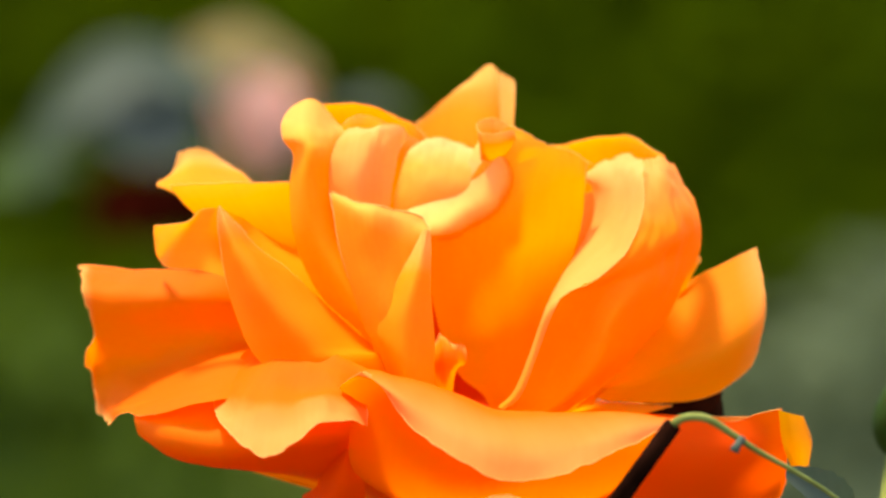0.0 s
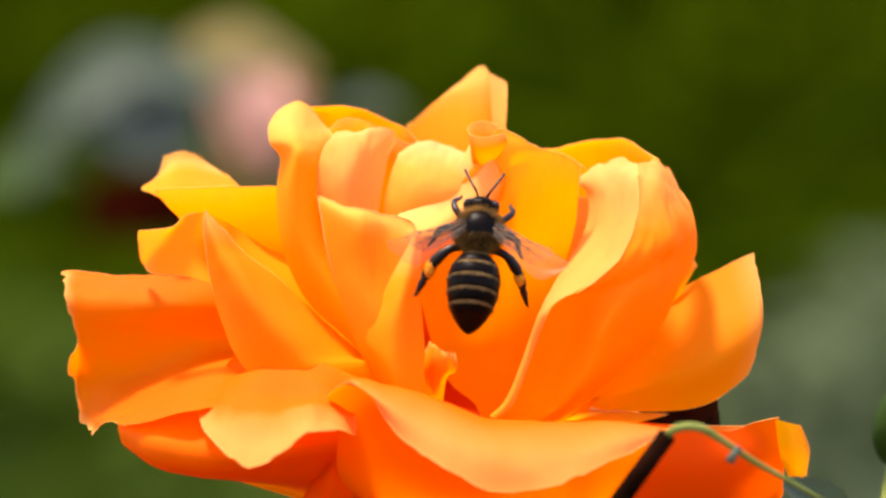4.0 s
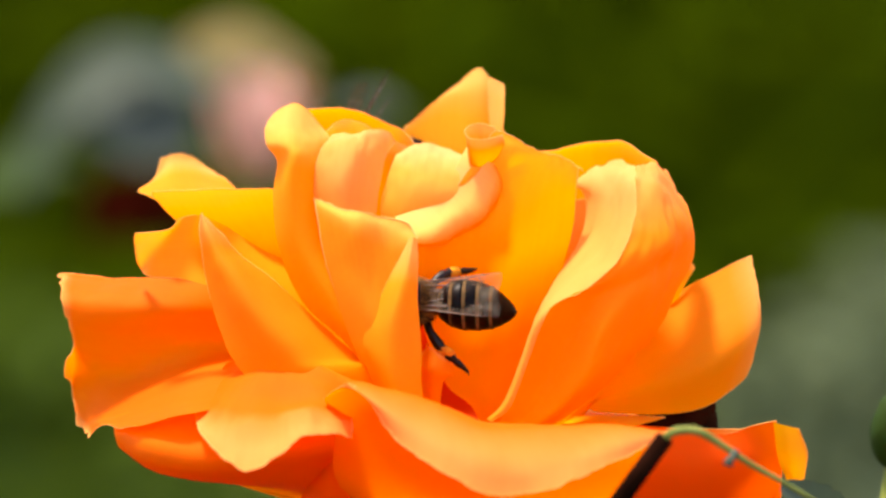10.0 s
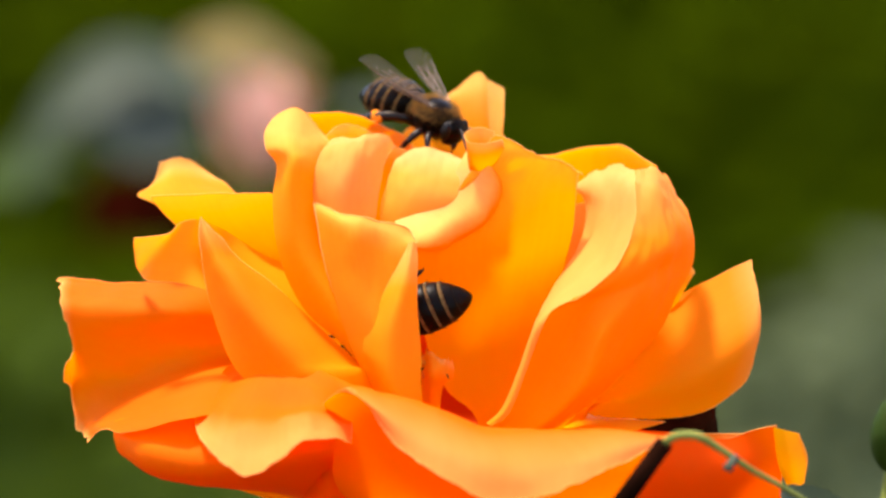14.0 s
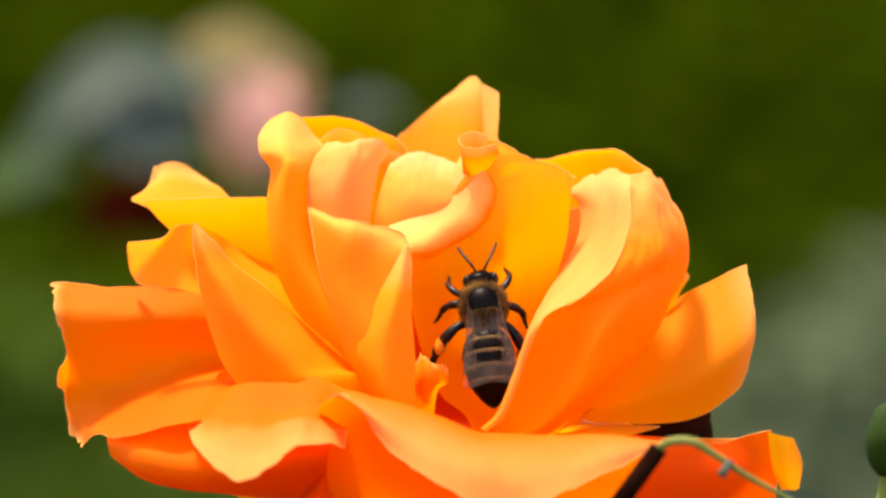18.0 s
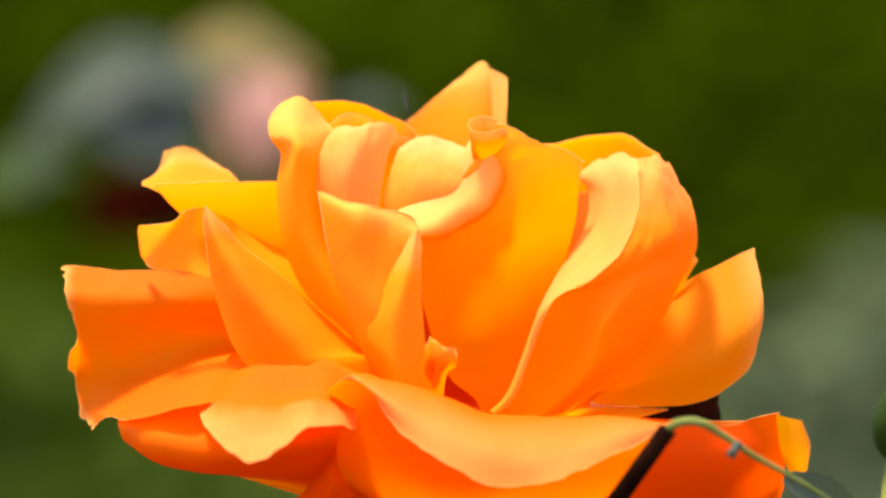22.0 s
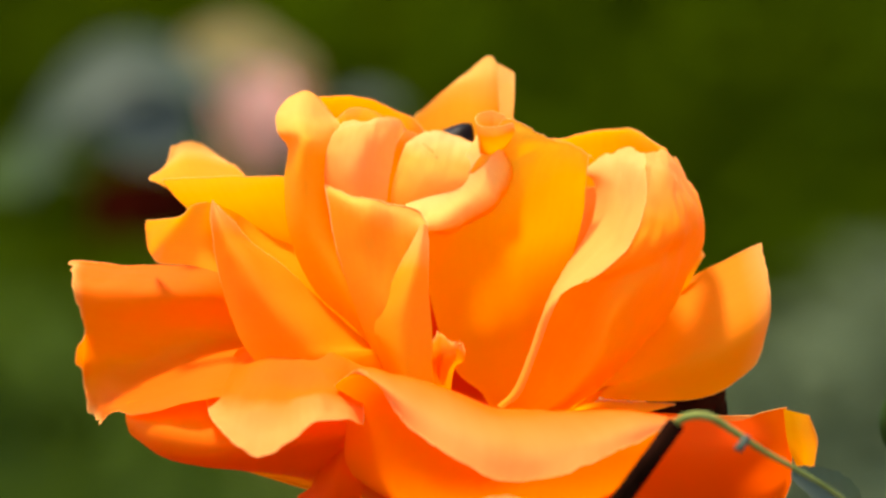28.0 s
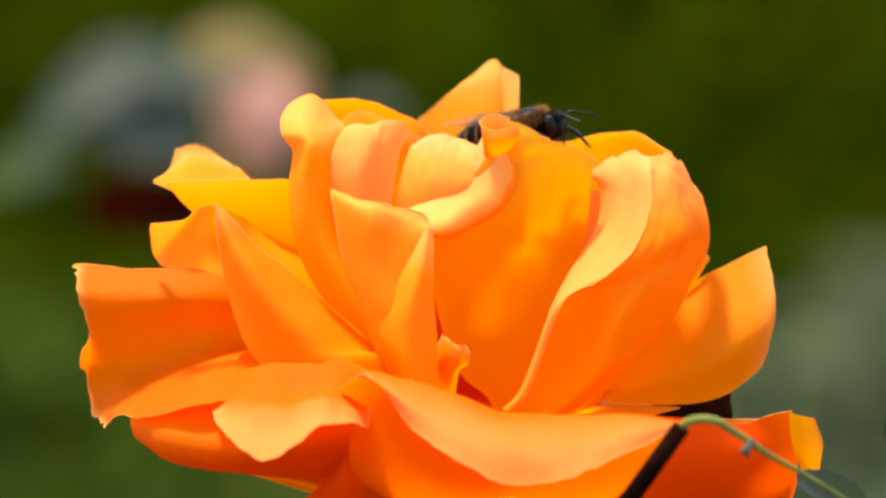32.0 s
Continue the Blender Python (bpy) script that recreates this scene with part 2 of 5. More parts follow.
HEDGE = mottled("bank_leaf", (0.021, 0.038, 0.0008), (0.032, 0.052, 0.0014), 3, 0.8, 0.0, 0.001, 0.0, (0.06, 0.09, 0.001), 0.25)
SHRUB = mottled("silver_shrub_leaf", (0.084, 0.108, 0.052), (0.096, 0.120, 0.062), 6, 0.9, 0.0, 0.001, 0.0)
LOWGREEN = mottled("low_shrub_leaf", (0.032, 0.056, 0.003), (0.042, 0.072, 0.006), 6, 0.8, 0.0, 0.001, 0.05, (0.06, 0.1, 0.004), 0.25)
SOIL = mottled("garden_soil", (0.02, 0.014, 0.008), (0.06, 0.045, 0.025), 12, 0.9, 0.6, 0.01, 0.2)
CHITIN = mottled("bee_chitin", (0.0016, 0.0008, 0.0005), (0.006, 0.0022, 0.001), 900, 0.36, 0.25, 0.0001, 0.06)
BAND = mottled("bee_hair_band", (0.06, 0.030, 0.008), (0.19, 0.105, 0.034), 1600, 0.85, 0.6, 0.0002, 0.2)
FUR = mottled("bee_fur", (0.07, 0.028, 0.005), (0.26, 0.12, 0.024), 800, 0.9, 0.0, 0.0001, 0.2)
LEGM = mottled("bee_leg", (0.003, 0.0012, 0.0008), (0.014, 0.0045, 0.0018), 1200, 0.4, 0.2, 0.0001, 0.2)
POLLEN = mottled("pollen", (0.75, 0.16, 0.012), (0.95, 0.34, 0.02), 2500, 0.9, 0.8, 0.0003, 0.1)
DARKFUR = mottled("bee_dark_fur", (0.005, 0.002, 0.001), (0.026, 0.010, 0.003), 800, 0.9, 0.0, 0.0001, 0.1)
EYE = mottled("bee_eye", (0.002, 0.0012, 0.001), (0.008, 0.004, 0.003), 3000, 0.4, 0.3, 0.00005, 0.2)
WING = wing_material()
VEIN = mottled("wing_vein", (0.05, 0.02, 0.008), (0.12, 0.05, 0.02), 900, 0.4)


# ---- mesh helpers ----
def part(name, verts, faces, mat, parent=None, label="", uvs=None, smooth=True):
    me = bpy.data.meshes.new(name)
    me.from_pydata([tuple(v) for v in verts], [], faces)
    if uvs is not None:
        lay = me.uv_layers.new(name="UVMap")
        for lp in me.loops:
            lay.data[lp.index].uv = uvs[lp.vertex_index]
    me.materials.append(mat)
    me.polygons.foreach_set("use_smooth", [smooth] * len(me.polygons))
    me.update()
    ob = new(name, me)
    ob.parent = parent
    if label:
        ob["label"] = label
    return ob


def spline(pts, n):
    """n points along a smooth curve through pts, evenly spread by length."""
    pts = np.array(pts, float)
    if len(pts) == 2:
        s = np.linspace(0, 1, n)[:, None]
        return pts[0] * (1 - s) + pts[1] * s
    ext = np.vstack([2 * pts[0] - pts[1], pts, 2 * pts[-1] - pts[-2]])
    knots = np.concatenate([[0], np.cumsum(np.sqrt(np.linalg.norm(np.diff(ext, axis=0), axis=1)) + 1e-6)])
    dense = []
    for i in range(1, len(ext) - 2):
        t0, t1, t2, t3 = knots[i - 1:i + 3]
        p0, p1, p2, p3 = ext[i - 1:i + 3]
        t = np.linspace(t1, t2, 14, endpoint=(i == len(ext) - 3))[:, None]
        a1 = (t1 - t) / (t1 - t0) * p0 + (t - t0) / (t1 - t0) * p1
        a2 = (t2 - t) / (t2 - t1) * p1 + (t - t1) / (t2 - t1) * p2
        a3 = (t3 - t) / (t3 - t2) * p2 + (t - t2) / (t3 - t2) * p3
        b1 = (t2 - t) / (t2 - t0) * a1 + (t - t0) / (t2 - t0) * a2
        b2 = (t3 - t) / (t3 - t1) * a2 + (t - t1) / (t3 - t1) * a3
        dense.append((t2 - t) / (t2 - t1) * b1 + (t - t1) / (t2 - t1) * b2)
    dense = np.vstack(dense)
    run = np.concatenate([[0], np.cumsum(np.linalg.norm(np.diff(dense, axis=0), axis=1))])
    want = np.linspace(0, run[-1], n)
    return np.stack([np.interp(want, run, dense[:, k]) for k in range(3)], 1)


def column(pts, n):
    """Like spline, with the same share of points between each pair of rows."""
    pts = np.array(pts, float)
    k = len(pts) - 1
    ext = np.vstack([2 * pts[0] - pts[1], pts, 2 * pts[-1] - pts[-2]])
    out = []
    for v in np.linspace(0, k, n):
        i = min(int(v), k - 1)
        t = v - i
        p0, p1, p2, p3 = ext[i:i + 4]
        out.append(0.5 * (2 * p1 + (p2 - p0) * t + (2 * p0 - 5 * p1 + 4 * p2 - p3) * t * t + (3 * p1 - p0 - 3 * p2 + p3) * t ** 3))
    return np.array(out)


def tube(path, radii, sides=8, closed_ends=True):
    """Verts and faces of a round rod along path with a radius at each point."""
    path = [Vector(p) for p in path]
    verts, faces = [], []
    up = Vector((0.3, 0.5, 0.8))
    for i, p in enumerate(path):
        d = (path[min(i + 1, len(path) - 1)] - path[max(i - 1, 0)]).normalized()
        a = d.cross(up)
        a = a.normalized() if a.length > 1e-6 else d.orthogonal().normalized()
        b = d.cross(a)
        for s in range(sides):
            w = 2 * math.pi * s / sides
            verts.append(p + (a * math.cos(w) + b * math.sin(w)) * radii[i])
    for i in range(len(path) - 1):
        for s in range(sides):
            q = (s + 1) % sides
            faces.append((i * sides + s, i * sides + q, (i + 1) * sides + q, (i + 1) * sides + s))
    if closed_ends:
        faces.append(tuple(range(sides))[::-1])
        faces.append(tuple((len(path) - 1) * sides + s for s in range(sides)))
    return verts, faces


def merge(*pieces):
    verts, faces = [], []
    for v, f in pieces:
        o = len(verts)
        verts += list(v)
        faces += [tuple(i + o for i in q) for q in f]
    return verts, faces


def blob(center, radii, rings=10, sides=16):
    """An ellipsoid, its long axis along x."""
    verts, faces = [], []
    c = Vector(center)
    for i in range(rings + 1):
        a = math.pi * i / rings
        for s in range(sides):
            w = 2 * math.pi * s / sides
            v = Vector((math.cos(a) * radii[0], math.sin(a) * math.cos(w) * radii[1], math.sin(a) * math.sin(w) * radii[2]))
            verts.append(c + v)
    for i in range(rings):
        for s in range(sides):
            q = (s + 1) % sides
            faces.append((i * sides + s, (i + 1) * sides + s, (i + 1) * sides + q, i * sides + q))
    return verts, faces


# ---- ground, hedge and shrubs behind ----
def ground():
    n, size = 60, 60.0
    verts, faces = [], []
    for j in range(n + 1):
        for i in range(n + 1):
            x, y = (i / n - 0.5) * size, (j / n - 0.3) * size
            verts.append((x, y, 0.03 * noise.noise((x * 0.7, y * 0.7, 0))))
    for j in range(n):
        for i in range(n):
            a = j * (n + 1) + i
            faces.append((a, a + 1, a + n + 2, a + n + 1))
    tagged(part("ground", verts, faces, SOIL), "dark brown garden soil under the roses", "ground", kind="structure")


def leaf_cloud(name, mat, count, place, size, label, category, seed, core=None):
    rng = random.Random(seed)
    verts, faces = [], []
    for _ in range(count):
        c = Vector(place(rng))
        turn = Euler((rng.uniform(-0.9, 0.9), rng.uniform(-0.9, 0.9), rng.uniform(0, 6.28))).to_matrix()
        s = size * rng.uniform(0.6, 1.3)
        o = len(verts)
        for x, y, z in ((0, 0, 0), (0.5, 0.28, 0.05), (1.0, 0.3, 0), (1.6, 0, -0.12), (1.0, -0.3, 0), (0.5, -0.28, 0.05), (0.8, 0, -0.06)):
            verts.append(c + turn @ Vector((x * s, y * s, z * s)))
        for k in range(6):
            faces.append((o + 6, o + k, o + (k + 1) % 6))
    if core is not None:
        o = len(verts)
        verts += core[0]
        faces += [tuple(i + o for i in f) for f in core[1]]
    ob = part(name, verts, faces, mat)
    return tagged(ob, label, category, kind="stuff")


def bank_height(x, y):
    return 0.35 + 0.55 * (y - 5.0) + 0.22 * noise.noise((x * 1.1, y * 1.1, 2))


def bank_place(rng):
    x, y = rng.uniform(-3.5, 3.5), rng.uniform(4.4, 8.5)
    return x, y, bank_height(x, y) + rng.uniform(-0.06, 0.12)


def shrub_place(rng):
    a, r = rng.uniform(0, 6.28), rng.random() ** 0.4
    b = rng.uniform(0, 1.57)
    w = math.cos(b) ** 0.4
    return 0.95 + 0.85 * r * math.cos(a) * w, 3.9 + 0.5 * r * math.sin(a) * w, 0.77 * r * math.sin(b) ** 0.5


def low_place(rng):
    a, r = rng.uniform(0, 6.28), rng.random() ** 0.4
    b = rng.uniform(0, 1.57)
    return -0.5 + 0.62 * r * math.cos(a) * math.cos(b), 3.7 + 0.5 * r * math.sin(a) * math.cos(b), 0.74 * r * math.sin(b)


def dome(cx, cy, rx, ry, h, square=1.0):
    """The dense inside of a round bush that stands on the soil."""
    verts, faces = [], []
    for j in range(9):
        e = j / 8 * math.pi / 2
        for i in range(24):
            a = i / 24 * 2 * math.pi
            k = 0.9 + 0.12 * noise.noise((math.cos(a) * 2, math.sin(a) * 2, e * 2))
            verts.append((cx + rx * k * math.cos(a) * max(0.0, math.cos(e)) ** square, cy + ry * k * math.sin(a) * max(0.0, math.cos(e)) ** square, h * k * math.sin(e) ** square - 0.02))
    for j in range(8):
        for i in range(24):
            faces.append((j * 24 + i, j * 24 + (i + 1) % 24, (j + 1) * 24 + (i + 1) % 24, (j + 1) * 24 + i))
    return verts, faces


def bank_core():
    """The dense inside of the bank, from the soil up its slope and down again behind."""
    nx, ny = 50, 30
    verts, faces = [], []
    for j in range(ny + 1):
        for i in range(nx + 1):
            x, y = -9 + 18 * i / nx, 4.3 + 5.2 * j / ny
            verts.append((x, y, -0.1 if j in (0, ny) else max(-0.05, bank_height(x, y) - 0.08)))
    for j in range(ny):
        for i in range(nx):
            a = j * (nx + 1) + i
            faces.append((a, a + 1, a + nx + 2, a + nx + 1))
    return verts, faces


ground()
leaf_cloud("foliage_bank", HEDGE, 24000, bank_place, 0.06, "sunlit bank of dark green foliage behind the roses", "shrubs", 3, bank_core())
leaf_cloud("shrub", SHRUB, 16000, shrub_place, 0.03, "low silvery grey-green shrub before the green bank", "shrub", 4, dome(0.95, 3.9, 0.85, 0.5, 0.77, 0.45))
leaf_cloud("shrub", LOWGREEN, 7000, low_place, 0.035, "low fresh green shrub before the green bank", "shrub", 5, dome(-0.5, 3.7, 0.62, 0.5, 0.74))

# ---- the orange rose ----
rose = tagged(new("rose"), "open orange rose with ruffled petals on a tall stem", "rose")
rose.location = (0, 0, FLOWER_Z)


def petal(name, rows, nu=26, nv=24, label="", mat=None, parent=None, wrinkle=0.2, bead=0.05, ragged=0.15):
    """A thin petal drawn out from its base (first row) to its rim (last row), in millimetres from the flower's middle."""
    grid = np.array([spline(r, nu) for r in rows])
    grid = np.stack([column(grid[:, k], nv) for k in range(nu)], 1)
    du, dv = np.gradient(grid, axis=1), np.gradient(grid, axis=0)
    nrm = np.cross(du, dv)
    nrm /= np.linalg.norm(nrm, axis=2)[..., None] + 1e-9
    for j in range(nv):
        for k in range(nu):
            p = grid[j, k]
            w = wrinkle * (j / nv) * (noise.noise((p[0] * 0.45, p[1] * 0.3, p[2] * 0.12)) + 0.5 * noise.noise((p[0] * 1.3, p[1], p[2] * 0.5)))
            # small nicks and waves along the rim
            q = max(0.0, (j / (nv - 1) - 0.86) / 0.14)
            grid[j, k] = p + nrm[j, k] * w + dv[j, k] / (np.linalg.norm(dv[j, k]) + 1e-9) * ragged * q * (noise.noise((k * 0.42, nu + nv, rows[0][0][0])) + 0.6 * noise.noise((k * 1.1, nv, rows[-1][0][0])) - 0.3)
    verts = [Vector(p) * MM for p in grid.reshape(-1, 3)]
    uvs = [(k / (nu - 1), j / (nv - 1)) for j in range(nv) for k in range(nu)]
    faces = [(j * nu + k, j * nu + k + 1, (j + 1) * nu + k + 1, (j + 1) * nu + k) for j in range(nv - 1) for k in range(nu - 1)]
    # the rim's thickness, as a thin rounded bead
    edge = [grid[j, 0] for j in range(nv // 2, nv - 1)] + list(grid[nv - 1]) + [grid[j, nu - 1] for j in range(nv - 2, nv // 2, -1)]
    bv, bf = tube([Vector(p) * MM for p in edge], [bead * MM * noise_scale(i, len(edge)) for i in range(len(edge))], 6)
    o, first_rim = len(verts), len(faces)
    verts += bv
    uvs += [(0.5, 1.0)] * len(bv)
    faces += [tuple(i + o for i in f) for f in bf]
    ob = part(name, verts, faces, mat or ORANGE, parent or rose, label, uvs)
    if mat in (None, CENTRE, FLARED, GOLD, MID, OUTER, ROLLED, VERMILION, THROAT_SHADE, LIP, CREAM, BOWL):
        ob.data.materials.append(RIM)
        for poly in ob.data.polygons:
            poly.material_index = int(poly.index >= first_rim)
    return ob


def noise_scale(i, n):
    return min(1.0, 0.25 + 6.0 * min(i, n - 1 - i) / n) * (0.9 + 0.25 * noise.noise((i * 0.6, n, 0)))


petal("petal", [
    [(1.8, 4.0, -28.6), (3.2, 5.0, -28.6), (4.7, 4.0, -28.6)],
    [(-5.0, 14.0, -7.0), (1.5, 16.0, -7.0), (9.2, 14.0, -7.0)],
    [(-5.6, 17.0, 7.8), (0.9, 17.5, 7.2), (5.4, 15.0, 7.1), (6.9, 15.5, 7.2), (9.3, 18.0, 7.2)],
    [(-2.9, 19.0, 13.0), (1.0, 20.0, 15.6), (5.2, 17.0, 15.5), (6.2, 17.4, 15.5), (7.3, 19.6, 13.8)],
    [(-2.1, 19.5, 13.6), (1.0, 20.5, 16.4), (5.0, 19.0, 19.5), (5.9, 18.6, 18.5), (7.4, 20.6, 17.9)]], wrinkle=0.3, label="upright pointed back petal with a folded edge")
petal("petal", [
    [(1.5, 3, -28.7), (3.0, 5, -28.7), (4.1, 4, -28.6)],
    [(-12.9, 11, -7.4), (-7.2, 17, -7.6), (0.0, 15, -7.5)],
    [(-13.7, 10, 6.1), (-8.1, 16, 7.9), (-0.5, 14, 6.9)],
    [(-13.8, 10, 13.6), (-8.0, 13, 13.9), (-3.4, 14, 11.4), (-0.5, 12.5, 9.6)],
    [(-13.2, 8.6, 15.0), (-10.3, 9.8, 15.1), (-7.4, 11.4, 14.9), (-4.6, 12.6, 13.6), (-2.6, 13, 12.6), (-0.8, 11.6, 10.0)]], nu=32, mat=MID, ragged=0.05, label="broad back petal with a rolled rim")
petal("petal", [
    [(0.9, 0, -28.6), (1.5, -1, -28.5), (2.4, 0, -28.6)],
    [(-6.4, -4.5, -11.1), (-4.9, -6.5, -11.4), (-3.6, -6, -11.3)],
    [(-12.4, -3.5, -4.7), (-9.4, -6, -4.6), (-5.9, -5.5, -4.6)],
    [(-15.0, -2.5, 0.9), (-12.6, -5, 1.4), (-9.0, -3, 1.5)],
    [(-15.6, -1.6, 6.0), (-13.4, -5, 6.4), (-10.3, 0, 6.3)],
    [(-15.2, -1, 9.4), (-13.3, -5, 9.7), (-10.2, 1, 9.1)],
    [(-16.2, -1.8, 11.0), (-13.8, -4, 11.2), (-10.1, 1.4, 10.7)],
    [(-16.4, -0.6, 12.6), (-14.0, -1.5, 12.9), (-10.1, 2, 11.8)],
    [(-16.1, 0.4, 13.5), (-15.4, 1.2, 14.5), (-14.4, 1.4, 15.1), (-13.2, 1.6, 15.3), (-12.3, 2, 14.8), (-10.5, 2.8, 12.5)]], nu=38, nv=44, wrinkle=0.2, mat=FLARED, ragged=0.05, label="tall petal with a flared top painted as sunlit")
petal("petal", [
    [(-0.8, 0, -28.6), (-0.2, 0, -28.6), (0.4, 0, -28.6)],
    [(-10.9, -2, 0.4), (-7.5, -4.4, -0.2), (-5.0, -1, 0.4)],
    [(-11.5, -2.6, 5.7), (-8.3, -4.6, 4.8), (-5.3, -0.5, 4.7)],
    [(-11.5, -2.2, 8.3), (-8.3, -4.2, 8.2), (-5.0, 0.6, 7.3)],
    [(-11.1, -1.4, 10.1), (-7.8, -2.8, 10.5), (-4.6, 1.6, 9.8)],
    [(-10.5, -0.4, 11.3), (-7.8, -1.2, 11.8), (-5.2, 1.2, 11.6), (-3.9, 3, 11.1)],
    [(-9.7, 1, 12.1), (-7.5, 0.6, 12.4), (-5.4, 1.8, 12.7), (-4.2, 3, 12.3), (-3.5, 4.4, 11.5)]], nu=36, nv=32, wrinkle=0.4, mat=LIP, ragged=0.1, label="inner cupped petal")
petal("petal", [
    [(-7.4, 9, -1.9), (-4.5, 9.4, -2.2), (-1.1, 9, -1.9)],
    [(-9.1, 7, 4.4), (-5.1, 9, 3.2), (-1.1, 9, 3.8)],
    [(-10.3, 4.8, 9.9), (-5.7, 8, 8.4), (-1.3, 9.4, 8.4)],
    [(-10.6, 3.8, 12.1), (-7.9, 6, 12.5), (-4.5, 8.6, 10.7), (-1.6, 9.6, 9.9)],
    [(-10.8, 3.4, 12.4), (-8.9, 5, 13.7), (-6.9, 6.4, 13.4), (-4.5, 8.4, 12.0), (-1.8, 9.8, 10.9)]], nu=30, wrinkle=0.35, ragged=0.05, label="shaded inner petal beside the cup")
petal("petal", [
    [(0.1, -3, -28.4), (1.2, -5, -28.3), (2.5, -4, -28.4)],
    [(-6.3, -6.4, -11.7), (-3.8, -8.2, -13.5), (-0.9, -7.6, -13.5)],
    [(-8.2, -6.4, -6.9), (-4.9, -8.6, -7.4), (-1.1, -7.6, -8.5)],
    [(-10.3, -5.6, -0.2), (-6.6, -7.4, -1.3), (-3.9, -6.2, -1.9), (-1.3, -6.6, -3.5)],
    [(-11.2, -4.4, 4.7), (-7.7, -7, 3.2), (-4.4, -5.2, 2.2), (-1.5, -5.8, 0.9)],
    [(-11.5, -3.2, 5.9), (-10.4, -4, 5.4), (-7.7, -5.4, 4.6), (-5.0, -4.4, 4.1), (-2.3, -4.2, 3.3), (-1.4, -4.8, 1.9)]], nu=36, nv=32, wrinkle=0.3, mat=GOLD, bead=0.09, label="front petal of the cup with a pale rim")
petal("petal", [
    [(0.3, -5, -28.3), (1.3, -8, -28.1), (2.4, -6, -28.2)],
    [(-5.5, -7.6, -11.8), (-3.0, -10.4, -14.0), (-0.6, -9, -14.2)],
    [(-6.5, -7.8, -7.9), (-3.7, -10.4, -8.5), (-0.8, -9, -8.9)],
    [(-5.0, -7.6, -4.1), (-3.1, -9.8, -4.2), (-1.2, -8.4, -4.6)],
    [(-3.5, -7.2, -1.0), (-2.3, -8.6, -1.1), (-1.3, -7.6, -1.2)],
    [(-2.1, -6.6, 1.8), (-1.7, -7, 1.9), (-1.4, -6.6, 1.8)]], bead=0.02, ragged=0.05, wrinkle=0.3, label="narrow folded petal beside the opening")
petal("petal", [
    [(-4.5, 6, -0.2), (-2.2, 5, -0.8), (1.2, 6, -0.8)],
    [(-5.1, 6.4, 4.8), (-3.0, 5, 3.9), (1.2, 5, 2.9)],
    [(-4.4, 7, 7.7), (-2.3, 5.4, 7.4), (-0.2, 4.6, 6.8), (4.0, 4.4, 6.0)],
    [(-3.6, 7.8, 9.6), (-1.9, 6.4, 9.6), (-0.2, 5.8, 9.6), (1.8, 5.8, 9.1), (4.0, 5.4, 8.6)],
    [(-3.3, 8.4, 10.2), (-2.1, 7.8, 11.2), (-0.6, 7.4, 11.6), (1.2, 7.6, 11.1), (2.8, 7.6, 10.5), (3.8, 7, 9.9)]], nu=36, nv=30, wrinkle=0.4, mat=CREAM, bead=0.05, ragged=0.1, label="small inner petal with its bright light painted in cream")
petal("petal", [
    [(3.8, 6, 11.4), (3.0, 5.6, 9.9), (1.9, 5.4, 8.0), (-0.0, 5.2, 6.3), (-1.7, 5.2, 5.2), (-3.6, 5.2, 4.0)],
    [(4.6, 4.8, 10.8), (4.2, 4.6, 8.9), (3.3, 4.4, 7.0), (1.4, 4.2, 5.1), (-0.7, 3.6, 3.9), (-2.7, 2.8, 3.0)],
    [(5.4, 3.8, 9.9), (5.6, 3.6, 7.9), (4.7, 3.6, 5.9), (2.6, 3.2, 4.2), (0.3, 2.2, 2.8), (-2.0, 0.6, 2.2)],
    [(6.2, 3.4, 9.3), (6.7, 3.2, 7.4), (5.7, 3.4, 5.0), (3.3, 3.2, 3.1), (0.6, 2.0, 1.7), (-1.6, 0.2, 1.4)],
    [(6.6, 4.4, 9.0), (7.3, 4.4, 7.1), (6.2, 4.4, 4.5), (3.6, 4.2, 2.5), (0.8, 3.0, 1.2), (-1.6, 1.0, 0.9)]], nu=36, nv=30, wrinkle=0.4, mat=BOWL, bead=0.01, ragged=0.1, label="turned-down lip of the centre petal, painted as brightly lit")
petal("petal", [
    [(3.5, 1, -28.4), (4.4, 3, -28.5), (5.8, 3, -28.5)],
    [(4.9, 1, -16.7), (6.7, 3, -17.8), (8.8, 4, -17.0)],
    [(1.6, 3, -12.8), (5.6, 6, -13.0), (9.7, 7, -12.7)],
    [(-0.2, 4.4, -8.7), (4.5, 7.6, -9.0), (11.0, 8, -8.9)]] + [
    [(-1.5, 3.4, -2.8), (4.4, 6, -2.2), (13.3, 8.6, -1.1)],
    [(-1.9, 2, 1.9), (4.0, 4.6, 2.3), (9.1, 4.8, 3.0), (14.3, 7, 3.0)],
    [(0.6, 4.6, 4.3), (5.0, 4.8, 6.5), (9.1, 3.6, 8.0), (14.6, 5, 6.7)],
    [(4.7, 4.4, 9.9), (6.3, 3.6, 10.4), (9.1, 3.2, 10.1), (14.8, 4.6, 8.8)],
    [(5.5, 4, 11.6), (6.4, 3.6, 12.6), (8.0, 3.2, 12.2), (10.9, 3.4, 10.6), (13.1, 4, 10.1), (15.4, 5, 8.5)]], nu=44, nv=44, wrinkle=0.3, mat=CENTRE, label="large upright centre petal with a curled top")
